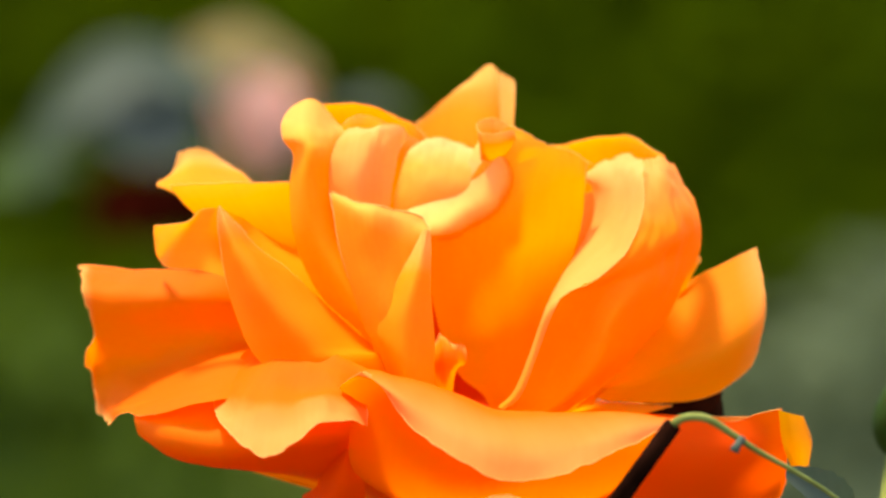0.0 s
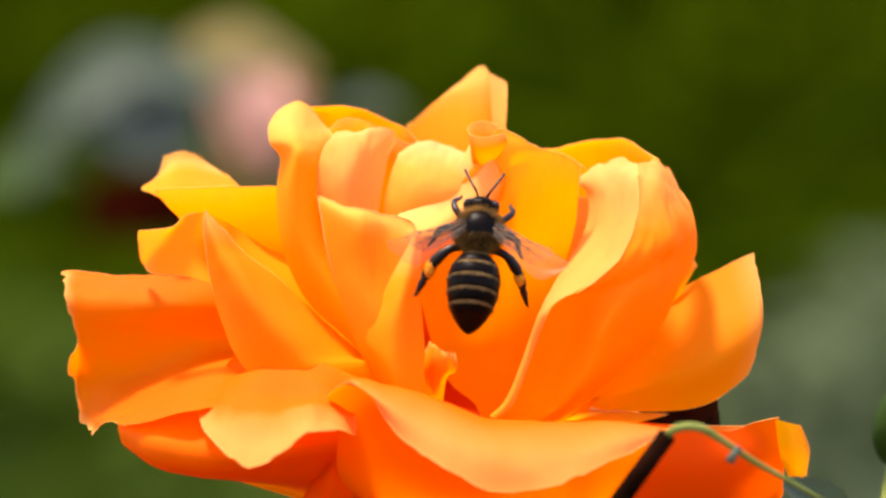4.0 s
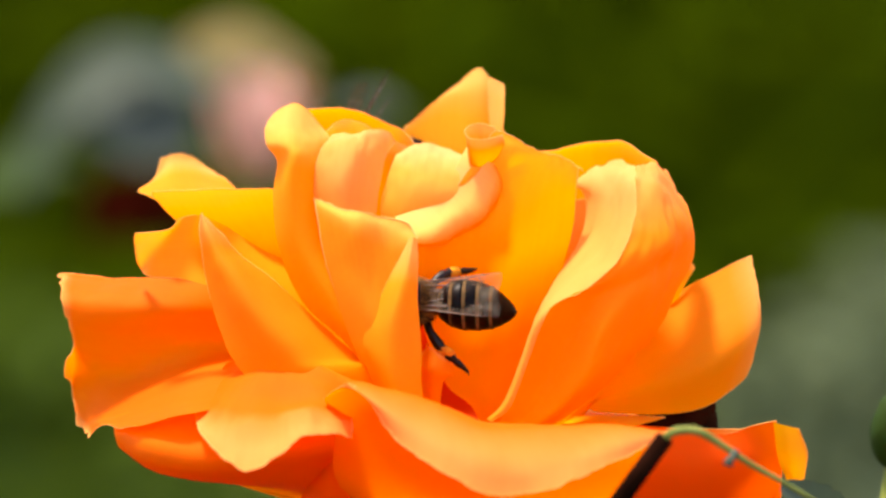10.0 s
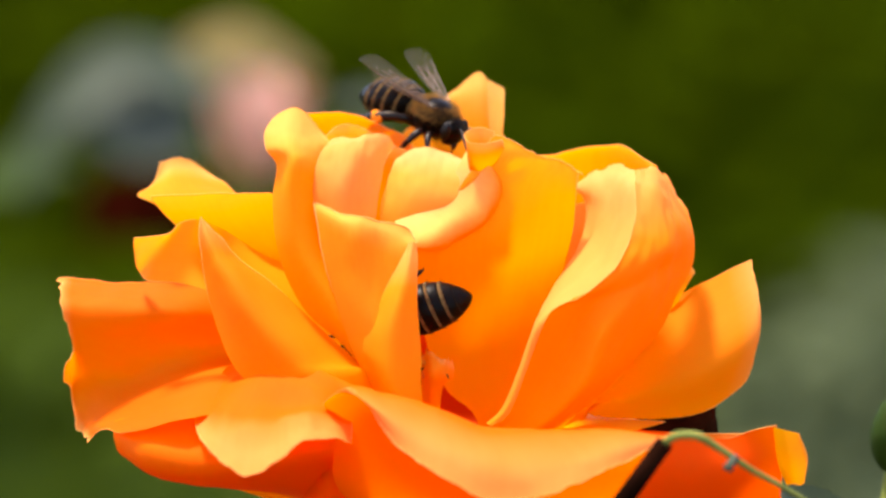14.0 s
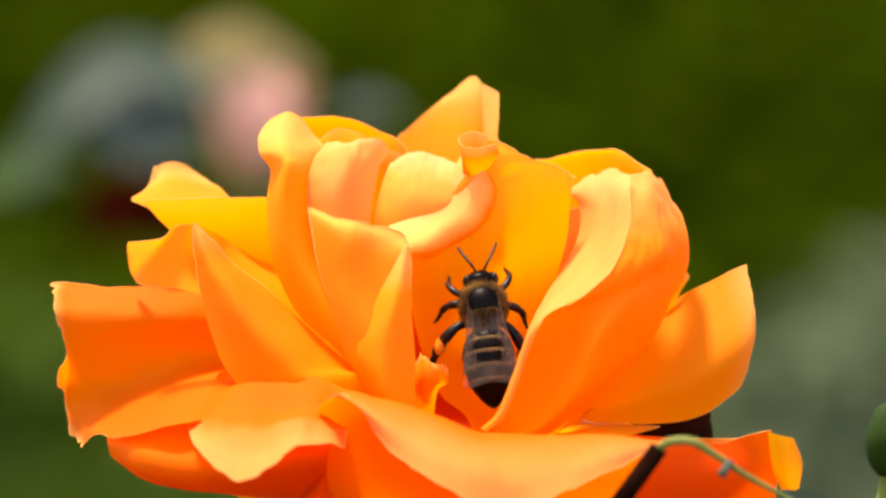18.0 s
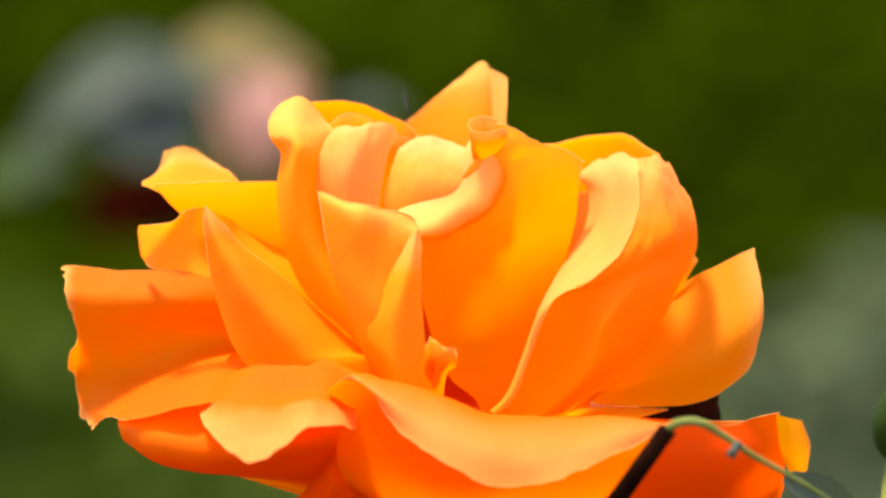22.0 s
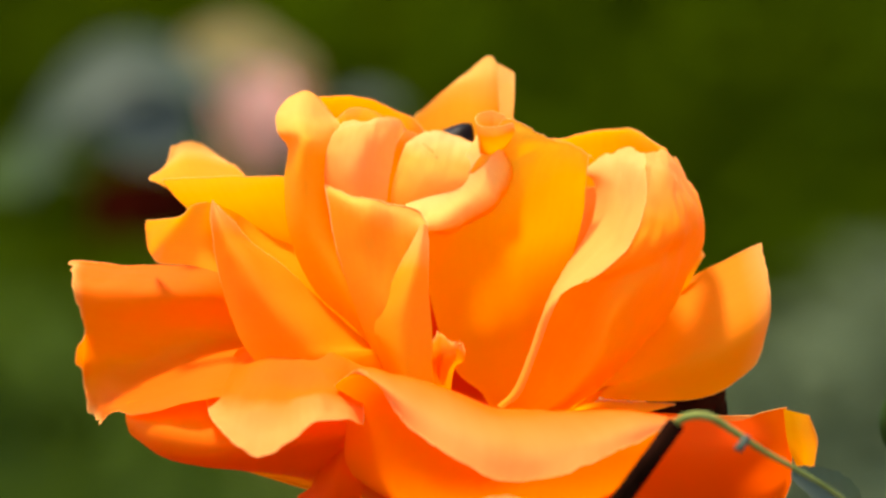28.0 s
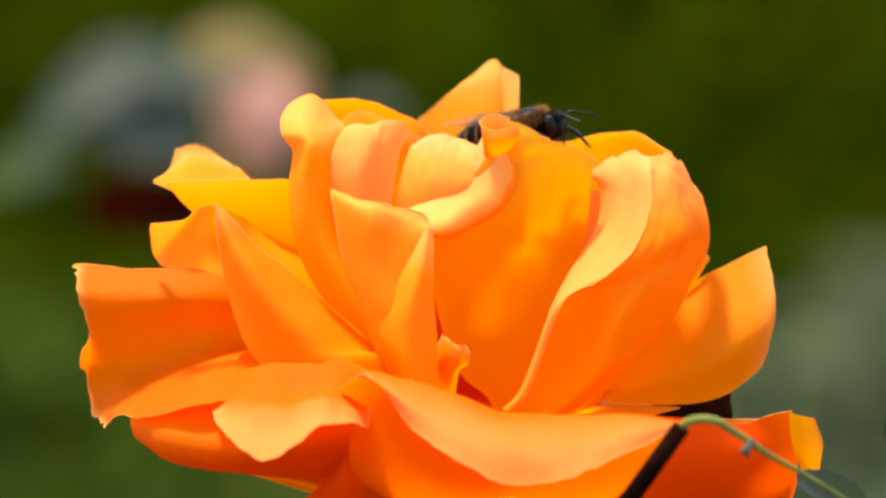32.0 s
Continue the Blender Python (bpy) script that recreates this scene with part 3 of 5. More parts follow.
petal("petal", [
    [(6.2, 6.4, 8.2), (5.1, 6.6, 8.0), (4.4, 6.4, 7.9), (4.0, 6, 7.9), (4.5, 5.6, 7.9), (5.2, 5.4, 8.0), (6.2, 5, 8.5), (7.3, 4.4, 9.4)],
    [(6.3, 4.6, 10.9), (5.0, 5, 10.8), (4.1, 4.6, 10.7), (3.7, 4, 10.5), (4.1, 3.4, 10.1), (5.0, 3, 10.0), (6.3, 3, 10.3), (7.4, 3.2, 11.1)],
    [(6.4, 4.4, 13.0), (5.0, 5, 13.4), (3.8, 4.4, 13.1), (3.4, 3.4, 12.5), (3.8, 2.7, 11.9), (4.9, 2.4, 11.7), (6.2, 2.7, 11.9), (7.2, 3.2, 12.2)]], nu=40, nv=20, wrinkle=0.1, ragged=0.02, bead=0.05, label="small rolled tip of the centre petal")
petal("petal", [
    [(5.9, 16.5, 10.6), (6.4, 15.0, 10.6), (7.0, 13.5, 10.5)],
    [(5.9, 16.8, 14.3), (6.6, 15.4, 14.2), (7.4, 13.6, 13.9)],
    [(5.9, 18.2, 18.6), (6.6, 17.0, 18.2), (7.4, 15.6, 17.7)]], mat=LIP, label="folded edge of the pointed petal, painted pale as if lit")
petal("petal", [
    [(3.0, 4.0, -28.6), (4.1, 5.0, -28.6), (5.8, 3.0, -28.5)],
    [(6.8, 12.0, -9.3), (13.4, 15.0, -9.4), (19.0, 9.0, -9.3)],
    [(8.6, 13.0, 3.6), (16.4, 17.0, 3.6), (23.8, 10.0, 3.0)],
    [(10.3, 11.0, 9.7), (15.7, 15.0, 10.6), (19.8, 13.0, 10.5), (23.1, 9.0, 8.2)],
    [(11.3, 9.0, 10.6), (15.4, 13.0, 11.5), (19.3, 12.0, 11.9), (21.1, 9.0, 10.7), (22.7, 6.0, 9.6)]], label="right back petal with a wavy top edge")
petal("petal", [
    [(6.2, -6.6, -16.6), (7.5, -7, -18.3), (8.3, -7, -20.3)],
    [(7.7, -7.8, -14.8), (10.0, -7, -14.8), (12.2, -7.6, -15.3), (14.1, -2, -15.5)],
    [(9.2, -8.4, -11.0), (11.8, -6.6, -11.0), (15.5, -9, -11.7), (18.7, -1, -11.4)],
    [(10.8, -8.8, -6.6), (13.8, -7.2, -6.4), (17.2, -9.4, -7.1), (22.6, 0, -7.1)],
    [(12.2, -8.8, -4.6), (15.1, -8.2, -4.1), (19.9, -8.4, -3.5), (24.6, 1, -3.1)]] + [
    [(15.6, -9.1, -2.8), (17.7, -9, -2.2), (21.1, -7.4, -1.4), (26.0, 2.4, -0.5)],
    [(18.4, -8.7, -0.2), (20.1, -8, 0.6), (23.0, -6, 1.3), (26.5, 3, 2.2)],
    [(20.1, -5.6, 3.7), (21.4, -4.5, 4.3), (23.2, -2.5, 4.9), (25.9, 5, 4.8)],
    [(20.3, -1.7, 7.3), (21.3, -0.6, 7.6), (22.8, 1.4, 8.0), (24.7, 7, 6.5)],
    [(20.5, 2.9, 9.1), (21.4, 3.4, 9.5), (22.5, 5, 9.6), (23.6, 8, 8.7)]], nu=48, nv=56, mat=MID, bead=0.01, wrinkle=0.55, ragged=0.5, label="right petal seen from outside")
petal("petal", [
    [(5.5, -5, -15.9), (5.7, -7, -15.9), (6.0, -7.4, -16.1)],
    [(7.1, -5, -14.3), (7.4, -8, -14.4), (7.8, -8, -14.8)],
    [(8.6, -5, -10.8), (8.9, -8.6, -10.8), (9.3, -8.6, -11.0)],
    [(10.0, -4, -6.8), (10.3, -9, -6.6), (10.9, -9, -6.6)],
    [(11.0, -2, -4.7), (11.5, -7, -4.5), (12.2, -9, -4.6)],
    [(12.8, 3, -1.7), (14.1, -5, -2.3), (15.6, -9.2, -2.8)],
    [(15.2, 6, 2.2), (16.7, -1.4, 0.7), (18.4, -8.8, -0.2)],
    [(15.8, 7, 5.8), (18.0, 1.6, 4.8), (20.1, -5.7, 3.7)],
    [(14.5, 8, 7.5), (17.7, 4.6, 7.7), (20.3, -1.8, 7.3)],
    [(16.1, 9, 9.0), (18.5, 7, 9.8), (20.4, 2.8, 9.1)]], nu=24, nv=44, bead=0.03, mat=LIP, ragged=0.5, wrinkle=0.35, label="broad turned-out lip of the right petal, painted pale as if lit")
petal("petal", [
    [(4.4, 0.0, -28.4), (5.5, 0.0, -28.4), (6.7, 2.0, -28.5)],
    [(5.8, 4.0, -16.1), (7.9, 6.0, -16.7), (9.7, 8.0, -17.0)],
    [(8.2, 8.0, -11.6), (10.6, 9.0, -11.6), (12.6, 10.0, -11.6)],
    [(10.6, 9.0, -5.2), (12.9, 10.0, -5.8), (15.6, 11.0, -5.8)],
    [(13.1, 10.0, 0.6), (15.0, 11.0, 0.6), (17.4, 12.0, 0.6)],
    [(14.1, 11.0, 5.6), (15.6, 11.5, 5.9), (18.0, 12.0, 5.9)]], label="inner edge of the right petal in shadow")
petal("petal", [
    [(5.5, 2, -28.5), (6.7, 3, -28.5), (7.8, 2, -28.5)],
    [(13.0, 3, -15.8), (15.9, 3, -15.0), (17.2, 5, -11.5)],
    [(17.1, 3, -15.6), (21.1, 1, -12.6), (21.2, 5, -7.5)],
    [(22.9, 2.5, -15.7), (26.2, -0.5, -10.8), (25.1, 6, -3.4)],
    [(27.6, 2.5, -14.9), (29.9, -0.5, -9.2), (29.1, 6.5, -1.4)],
    [(31.0, 3, -12.4), (32.5, 1, -7.4), (31.2, 6.5, -0.3)],
    [(32.3, 4, -10.4), (33.0, 2.5, -6.0), (32.3, 6.5, 0.2)]], mat=MID, ragged=0.25, label="right outer petal standing out from the flower")
petal("petal", [
    [(23.3, 5.6, -6.9), (23.9, 6.0, -7.2)],
    [(24.3, 5.0, -3.7), (24.9, 5.5, -4.1)],
    [(25.6, 5.5, -1.2), (26.1, 6.0, -1.9)],
    [(26.1, 6.0, -0.2), (26.6, 6.6, -1.1)]], bead=0.02, label="small petal edge behind the right petal")
petal("petal", [
    [(-0.2, 4.0, -28.6), (0.9, 5.0, -28.6), (2.1, 4.0, -28.6)],
    [(-10.7, 5.0, -8.1), (-7.8, 7.0, -7.5), (-5.5, 8.0, -5.8)],
    [(-19.4, 7.0, -2.3), (-15.4, 8.5, -1.7), (-10.8, 10.0, 0.1)],
    [(-25.2, 6.0, 3.3), (-20.0, 6.5, 3.0), (-13.1, 8.0, 3.6)],
    [(-27.4, 4.0, 5.6), (-22.2, 4.0, 5.6), (-14.2, 6.0, 5.9)],
    [(-27.9, 3.0, 6.5), (-22.1, 2.5, 6.8), (-14.7, 5.0, 6.8)]], label="upper left petal lit through from behind")
petal("petal", [
    [(0.3, 6.0, -28.7), (0.9, 7.0, -28.7), (2.1, 6.0, -28.7)],
    [(-13.2, 14.0, -7.0), (-10.9, 16.0, -7.0), (-7.9, 16.0, -5.9)],
    [(-24.7, 8.0, 3.8), (-20.7, 10.0, 3.6), (-15.5, 13.0, 4.2)],
    [(-28.2, 8.0, 6.0), (-24.2, 10.0, 6.5), (-19.1, 13.0, 6.2)],
    [(-29.6, 10.0, 6.7), (-26.1, 12.0, 8.0), (-20.0, 16.0, 7.0)],
    [(-28.2, 13.0, 7.9), (-26.2, 15.0, 9.3), (-21.6, 18.0, 8.3)],
    [(-27.6, 15.0, 10.1), (-25.6, 17.0, 10.6), (-23.3, 19.0, 9.5), (-20.7, 19.0, 7.4)]], label="pale far left petal leaning out")
petal("petal", [
    [(-0.8, 2.0, -28.5), (0.3, 3.0, -28.5), (1.5, 2.0, -28.5)],
    [(-10.5, -3.0, -10.2), (-9.5, 3.0, -6.9), (-10.1, 6.0, -4.6)],
    [(-18.4, -4.5, -4.5), (-17.4, 0.0, -1.1), (-17.6, 4.0, 1.2)],
    [(-23.6, -4.0, -2.3), (-22.8, -3.0, 0.6), (-21.9, -3.0, 3.9)],
    [(-27.7, -2.0, -1.9), (-26.5, -2.5, 0.1), (-24.5, -3.0, 3.9)],
    [(-28.8, 1.0, -1.2), (-28.2, -2.0, 0.6), (-25.9, -3.5, 2.7)],
    [(-29.2, 0.0, -0.2), (-29.3, -2.0, 1.2), (-29.2, -3.5, 2.3)]], label="small left petal with a square end")
petal("petal", [
    [(-1.1, -2, -28.5), (0.1, -4, -28.4), (1.2, -3, -28.4)],
    [(-13.2, -9, -14.6), (-9.3, -9.5, -13.4), (-4.9, -6.4, -11.9)],
    [(-18.3, -8, -11.3), (-13.2, -10, -9.7), (-6.8, -5.4, -10.1)],
    [(-20.7, -6.4, -6.9), (-16.6, -9.4, -5.7), (-10.6, -4.2, -6.7)],
    [(-21.9, -5, -2.4), (-19.3, -7.8, -1.9), (-14.9, -3.2, -2.7)],
    [(-22.6, -4.2, 1.2), (-21.3, -5.8, 1.4), (-18.6, -2.6, 0.2)],
    [(-22.8, -3.8, 3.1), (-22.2, -4.4, 3.6), (-21.0, -2.8, 2.6)],
    [(-22.7, -3.6, 4.2), (-22.5, -3.8, 4.4), (-22.1, -3.2, 3.9)]], mat=MID, nv=36, ragged=0.1, wrinkle=0.35, label="pointed left petal with a soft fold")
petal("petal", [
    [(-1.6, 0, -28.6), (-0.5, -3, -28.4), (0.6, -6, -28.2)],
    [(-12.3, 0, -6.9), (-12.3, -1, -9.7), (-12.2, -3, -11.9), (-11.6, -8, -14.0)],
    [(-19.7, 1, -2.7), (-19.9, -1, -5.8), (-20.1, 0.5, -9.2), (-19.7, -4, -11.3), (-18.7, -10, -14.6)],
    [(-24.8, 3, -2.1), (-25.3, -2, -5.0), (-25.6, 0, -8.6), (-25.7, 0, -10.6), (-25.1, -5, -13.0), (-24.0, -12, -15.2)]] + [
    [(-30.0, 5, -2.1), (-30.0, -1, -5.0), (-30.4, 0.5, -8.6), (-30.7, 2.5, -12.1), (-30.3, -1, -14.2), (-29.5, -9, -16.6)],
    [(-33.8, 6, -1.9), (-33.7, 0, -5.0), (-34.0, 1.5, -8.7), (-34.4, 4, -12.1), (-33.9, 3, -15.2), (-32.0, -4, -16.5)],
    [(-36.4, 6.5, -1.7), (-35.9, 1, -4.7), (-35.5, 2.5, -8.7), (-35.9, 5, -12.1), (-35.5, 4.5, -15.3), (-33.5, -1, -17.4)],
    [(-37.3, 6, -1.7), (-36.6, 1.5, -4.7), (-35.4, 2.5, -8.7), (-36.4, 2, -10.5), (-35.9, 5, -13.8), (-35.3, 3, -16.6), (-33.8, -1, -17.8)]], nu=56, nv=36, mat=OUTER, ragged=0.4, wrinkle=0.45, label="wide left petal with a ragged outer edge")
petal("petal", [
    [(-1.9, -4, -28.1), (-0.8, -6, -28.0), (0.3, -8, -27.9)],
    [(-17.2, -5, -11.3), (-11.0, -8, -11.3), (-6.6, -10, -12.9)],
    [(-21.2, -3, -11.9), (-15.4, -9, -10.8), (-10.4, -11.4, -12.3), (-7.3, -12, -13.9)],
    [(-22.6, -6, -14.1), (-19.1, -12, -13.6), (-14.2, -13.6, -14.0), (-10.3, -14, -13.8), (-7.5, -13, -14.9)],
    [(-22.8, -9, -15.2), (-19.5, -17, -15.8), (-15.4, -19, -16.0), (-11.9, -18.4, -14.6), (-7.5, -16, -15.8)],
    [(-22.8, -11, -15.7), (-21.7, -18, -17.1), (-18.8, -24, -19.3), (-17.1, -25, -20.1), (-14.6, -25, -18.9), (-12.3, -24, -17.1), (-9.1, -21, -16.7), (-7.3, -18, -17.4)]], nu=48, nv=34, mat=ROLLED, ragged=0.3, wrinkle=0.4, label="lower left petal with a wavy rim painted as sunlit")
petal("petal", [
    [(-31.0, -4.0, -15.6), (-26.9, -6.0, -14.7), (-21.7, -7.0, -14.1), (-16.0, -8.0, -14.1), (-8.1, -8.0, -14.6)],
    [(-30.9, -6.0, -17.6), (-27.2, -11.0, -18.2), (-22.3, -13.0, -19.0), (-15.9, -14.0, -18.9), (-8.1, -11.0, -18.2)],
    [(-29.5, -4.0, -19.5), (-26.8, -8.0, -21.0), (-22.5, -10.0, -21.7), (-18.2, -10.0, -21.8), (-12.1, -8.0, -21.3), (-8.2, -7.0, -20.9)],
    [(-22.2, 3.0, -21.9), (-17.6, 3.0, -22.7), (-12.9, 2.0, -23.6), (-8.3, 0.0, -24.1), (-4.8, -2.0, -25.1)],
    [(-0.2, 4.0, -28.6), (0.3, 3.0, -28.5), (0.9, 2.0, -28.5), (1.5, 1.0, -28.4)]], mat=OUTER, label="outer petal under the left side in shade")
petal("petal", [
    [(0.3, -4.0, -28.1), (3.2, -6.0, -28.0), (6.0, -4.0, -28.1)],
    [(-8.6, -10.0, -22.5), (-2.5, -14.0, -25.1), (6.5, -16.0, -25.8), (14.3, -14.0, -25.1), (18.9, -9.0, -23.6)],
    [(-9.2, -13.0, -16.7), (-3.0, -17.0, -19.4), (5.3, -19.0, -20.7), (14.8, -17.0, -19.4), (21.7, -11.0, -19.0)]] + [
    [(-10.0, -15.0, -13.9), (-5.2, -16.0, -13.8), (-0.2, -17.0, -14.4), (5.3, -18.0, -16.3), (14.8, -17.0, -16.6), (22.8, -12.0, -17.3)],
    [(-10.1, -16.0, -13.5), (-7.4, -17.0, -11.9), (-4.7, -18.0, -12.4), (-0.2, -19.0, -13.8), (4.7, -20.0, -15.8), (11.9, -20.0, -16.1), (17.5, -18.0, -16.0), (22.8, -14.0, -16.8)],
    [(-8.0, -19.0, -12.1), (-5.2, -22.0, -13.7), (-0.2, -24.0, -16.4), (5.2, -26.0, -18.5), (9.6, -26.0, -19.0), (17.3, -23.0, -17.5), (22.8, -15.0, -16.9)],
    [(-6.5, -19.0, -12.5), (-3.8, -23.0, -16.5), (0.9, -27.0, -20.0), (5.2, -28.0, -22.1), (9.0, -28.0, -22.1), (11.7, -28.0, -21.5), (17.3, -25.0, -19.4), (22.6, -16.0, -17.2)]], nu=56, nv=36, mat=ROLLED, ragged=0.3, label="low front petal rolled outward with a rim painted as sunlit")
petal("petal", [
    [(-11.3, -6.0, -21.0), (-9.8, -9.0, -19.7), (-8.1, -9.0, -18.6)],
    [(-12.7, -5.0, -23.8), (-10.4, -9.0, -23.6), (-7.8, -9.0, -23.6)],
    [(-13.5, -3.0, -25.6), (-10.4, -6.0, -27.2), (-7.0, -6.0, -27.2)],
    [(-1.4, -1.0, -28.6), (-0.2, -2.0, -28.5), (0.6, -2.0, -28.5)]], mat=VERMILION, label="red outer petal below the flower")
petal("petal", [
    [(4.9, -1.0, -28.3), (6.1, -2.0, -28.2), (6.6, -2.0, -28.2)],
    [(14.6, -2.0, -17.4), (15.7, -3.0, -20.5), (15.7, -4.0, -26.1)],
    [(22.6, -4.0, -16.7), (23.0, -6.0, -20.4), (22.5, -5.0, -26.1)],
    [(28.4, -6.0, -17.4), (28.6, -7.0, -20.3), (28.8, -5.0, -26.1)],
    [(31.5, -7.0, -16.5), (33.2, -7.0, -20.3), (33.3, -5.0, -25.5)],
    [(33.6, -8.0, -16.0), (34.2, -7.0, -19.8), (34.4, -5.0, -23.8)],
    [(33.9, -8.0, -16.0), (34.4, -7.0, -19.2), (34.6, -5.0, -23.2)]], nv=30, mat=VERMILION, label="lower right petal with a folded yellow edge")
petal("petal", [
    [(33.5, -8.5, -16.1), (34.0, -8.0, -19.7), (34.9, -7.0, -21.9)],
    [(34.7, -9.5, -16.4), (35.4, -9.0, -19.7), (35.7, -8.0, -22.1)],
    [(35.9, -9.0, -16.7), (36.7, -8.0, -19.2), (36.6, -7.0, -21.6)],
    [(36.1, -7.0, -16.9), (37.0, -6.0, -19.2), (36.6, -5.0, -21.8)]], label="yellow folded edge of the lower right petal")
petal("petal", [
    [(13.0, 0.0, -16.5), (15.7, -6.0, -16.4), (19.6, -8.0, -16.6)],
    [(14.8, 4.0, -15.7), (19.4, 2.0, -15.8), (22.6, -2.0, -16.1)],
    [(15.2, 8.0, -15.4), (20.1, 7.0, -15.8), (23.5, 4.0, -16.0)]], label="pale inner petal on the lower right")
petal("petaloid", [
    [(-1.1, 0.0, -15.2), (0.1, -1.0, -15.4), (0.9, 0.0, -15.2)],
    [(-1.1, -3.0, -12.2), (0.1, -4.4, -12.5), (1.3, -3.0, -12.2)],
    [(-1.1, -3.6, -10.8), (0.3, -5.4, -11.0), (2.2, -3.0, -11.6)],
    [(-1.0, -3.0, -9.9), (0.0, -4.2, -9.2), (0.9, -4.6, -10.0), (2.3, -2.6, -10.7)],
    [(-1.0, -2.4, -9.4), (-0.3, -2.8, -8.6), (0.3, -3.8, -9.4), (1.3, -3.6, -9.7), (2.2, -1.8, -9.6)]], nu=34, nv=22, wrinkle=0.5, ragged=0.9, bead=0.012, label="small ragged petaloid in the opening")
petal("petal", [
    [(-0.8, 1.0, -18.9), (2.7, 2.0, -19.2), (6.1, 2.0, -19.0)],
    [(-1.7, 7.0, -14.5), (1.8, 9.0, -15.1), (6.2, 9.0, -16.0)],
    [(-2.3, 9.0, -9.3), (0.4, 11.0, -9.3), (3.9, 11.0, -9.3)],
    [(-2.6, 8.0, -2.9), (-0.8, 9.0, -2.9), (1.5, 9.0, -2.9)]], mat=THROAT_SHADE, label="deep inner petal with the throat's shade in its colour")
# three unseen layers, added to keep sun from shining through the lower petals
petal("petal", [
    [(0.6, -2.0, -28.2), (3.2, -4.0, -28.1), (5.8, -2.0, -28.2)],
    [(-8.2, -7.0, -22.0), (-2.5, -11.0, -24.4), (6.5, -13.0, -25.1), (14.4, -11.0, -24.2), (18.8, -6.0, -22.6)],
    [(-8.1, -9.0, -18.0), (-2.5, -13.0, -20.1), (5.3, -15.0, -21.1), (14.9, -13.0, -20.1), (20.7, -8.0, -19.2)],
    [(-8.1, -9.0, -15.7), (-2.5, -13.0, -16.7), (5.3, -15.0, -18.1), (14.9, -13.0, -18.1), (20.7, -8.0, -18.1)]], mat=OUTER, label="unseen layer added to shade the front petal")
petal("petal", [
    [(-0.2, 3.0, -28.5), (0.3, 0.0, -28.4), (0.9, -2.0, -28.2)],
    [(-17.5, 2.0, -20.7), (-15.0, -4.0, -20.4), (-8.2, -6.0, -20.9)],
    [(-26.0, -2.0, -18.8), (-19.4, -8.0, -19.2), (-8.1, -8.0, -18.6)],
    [(-28.1, -4.0, -16.7), (-20.5, -10.0, -16.0), (-8.1, -9.0, -15.7)]], mat=OUTER, label="unseen layer added to shade the left petals")
petal("petal", [
    [(4.9, 1.0, -28.4), (6.1, 0.0, -28.4), (6.6, -2.0, -28.2)],
    [(15.8, 0.0, -17.6), (16.9, -1.5, -20.5), (16.9, -2.0, -26.2)],
    [(23.2, -2.5, -17.0), (23.7, -4.5, -20.4), (23.1, -3.5, -26.2)],
    [(31.6, -5.0, -16.9), (33.3, -5.5, -20.4), (32.3, -3.5, -25.6)]], mat=OUTER, label="unseen layer added to shade the lower right petal")
petal("petal", [
    [(-1.3, -20.0, -36.4), (5.8, -26.0, -36.5), (12.5, -20.0, -36.4)],
    [(0.3, -26.0, -28.3), (5.7, -32.0, -28.5), (11.2, -26.0, -28.3)],
    [(1.7, -30.0, -24.5), (5.7, -33.0, -23.4), (10.1, -30.0, -24.5)]], mat=RIM, label="pale pink petal of the flower below")


def rod(name, pts, radii, mat, parent, label="", n=24, sides=10):
    path = spline(pts, n) * MM
    r = np.interp(np.linspace(0, 1, n), np.linspace(0, 1, len(radii)), radii) * MM
    v, f = tube(path, r, sides)
    return part(name, v, f, mat, parent, label)


rod("stem", [(3.2, 0.5, -29), (3.5, 1, -60), (8, 4, -150), (4, 12, -400), (0, 20, -752)], [1.5, 1.7, 2.2, 3.4, 5], STEM_GREEN, rose, "smooth green rose stem")
v, f = merge(blob((0, 0, 0), (4.2, 4.2, 4.2), 10, 16))
calyx = part("calyx", [Vector((x * MM * 0.9 + 3.2 * MM, y * MM * 0.9, z * MM * 1.1 - 30 * MM)) for x, y, z in v], f, STEM_GREEN, rose, "green swollen flower base")
for k in range(5):
    a = 2 * math.pi * k / 5 + 0.3
    r0 = Vector((3.2 + 3.4 * math.cos(a), 3.4 * math.sin(a), -29.5))
    mid = Vector((3.2 + 10 * math.cos(a), 10 * math.sin(a), -32))
    tip = Vector((3.2 + 17 * math.cos(a), 17 * math.sin(a), -37))
    side = Vector((-math.sin(a), math.cos(a), 0))
    petal("sepal", [[r0 - side * 2, r0, r0 + side * 2], [mid - side * 2.6, mid + Vector((0, 0, -0.6)), mid + side * 2.6], [tip - side * 0.3, tip, tip + side * 0.3]], 8, 10, "narrow green sepal", LEAF_GREEN)

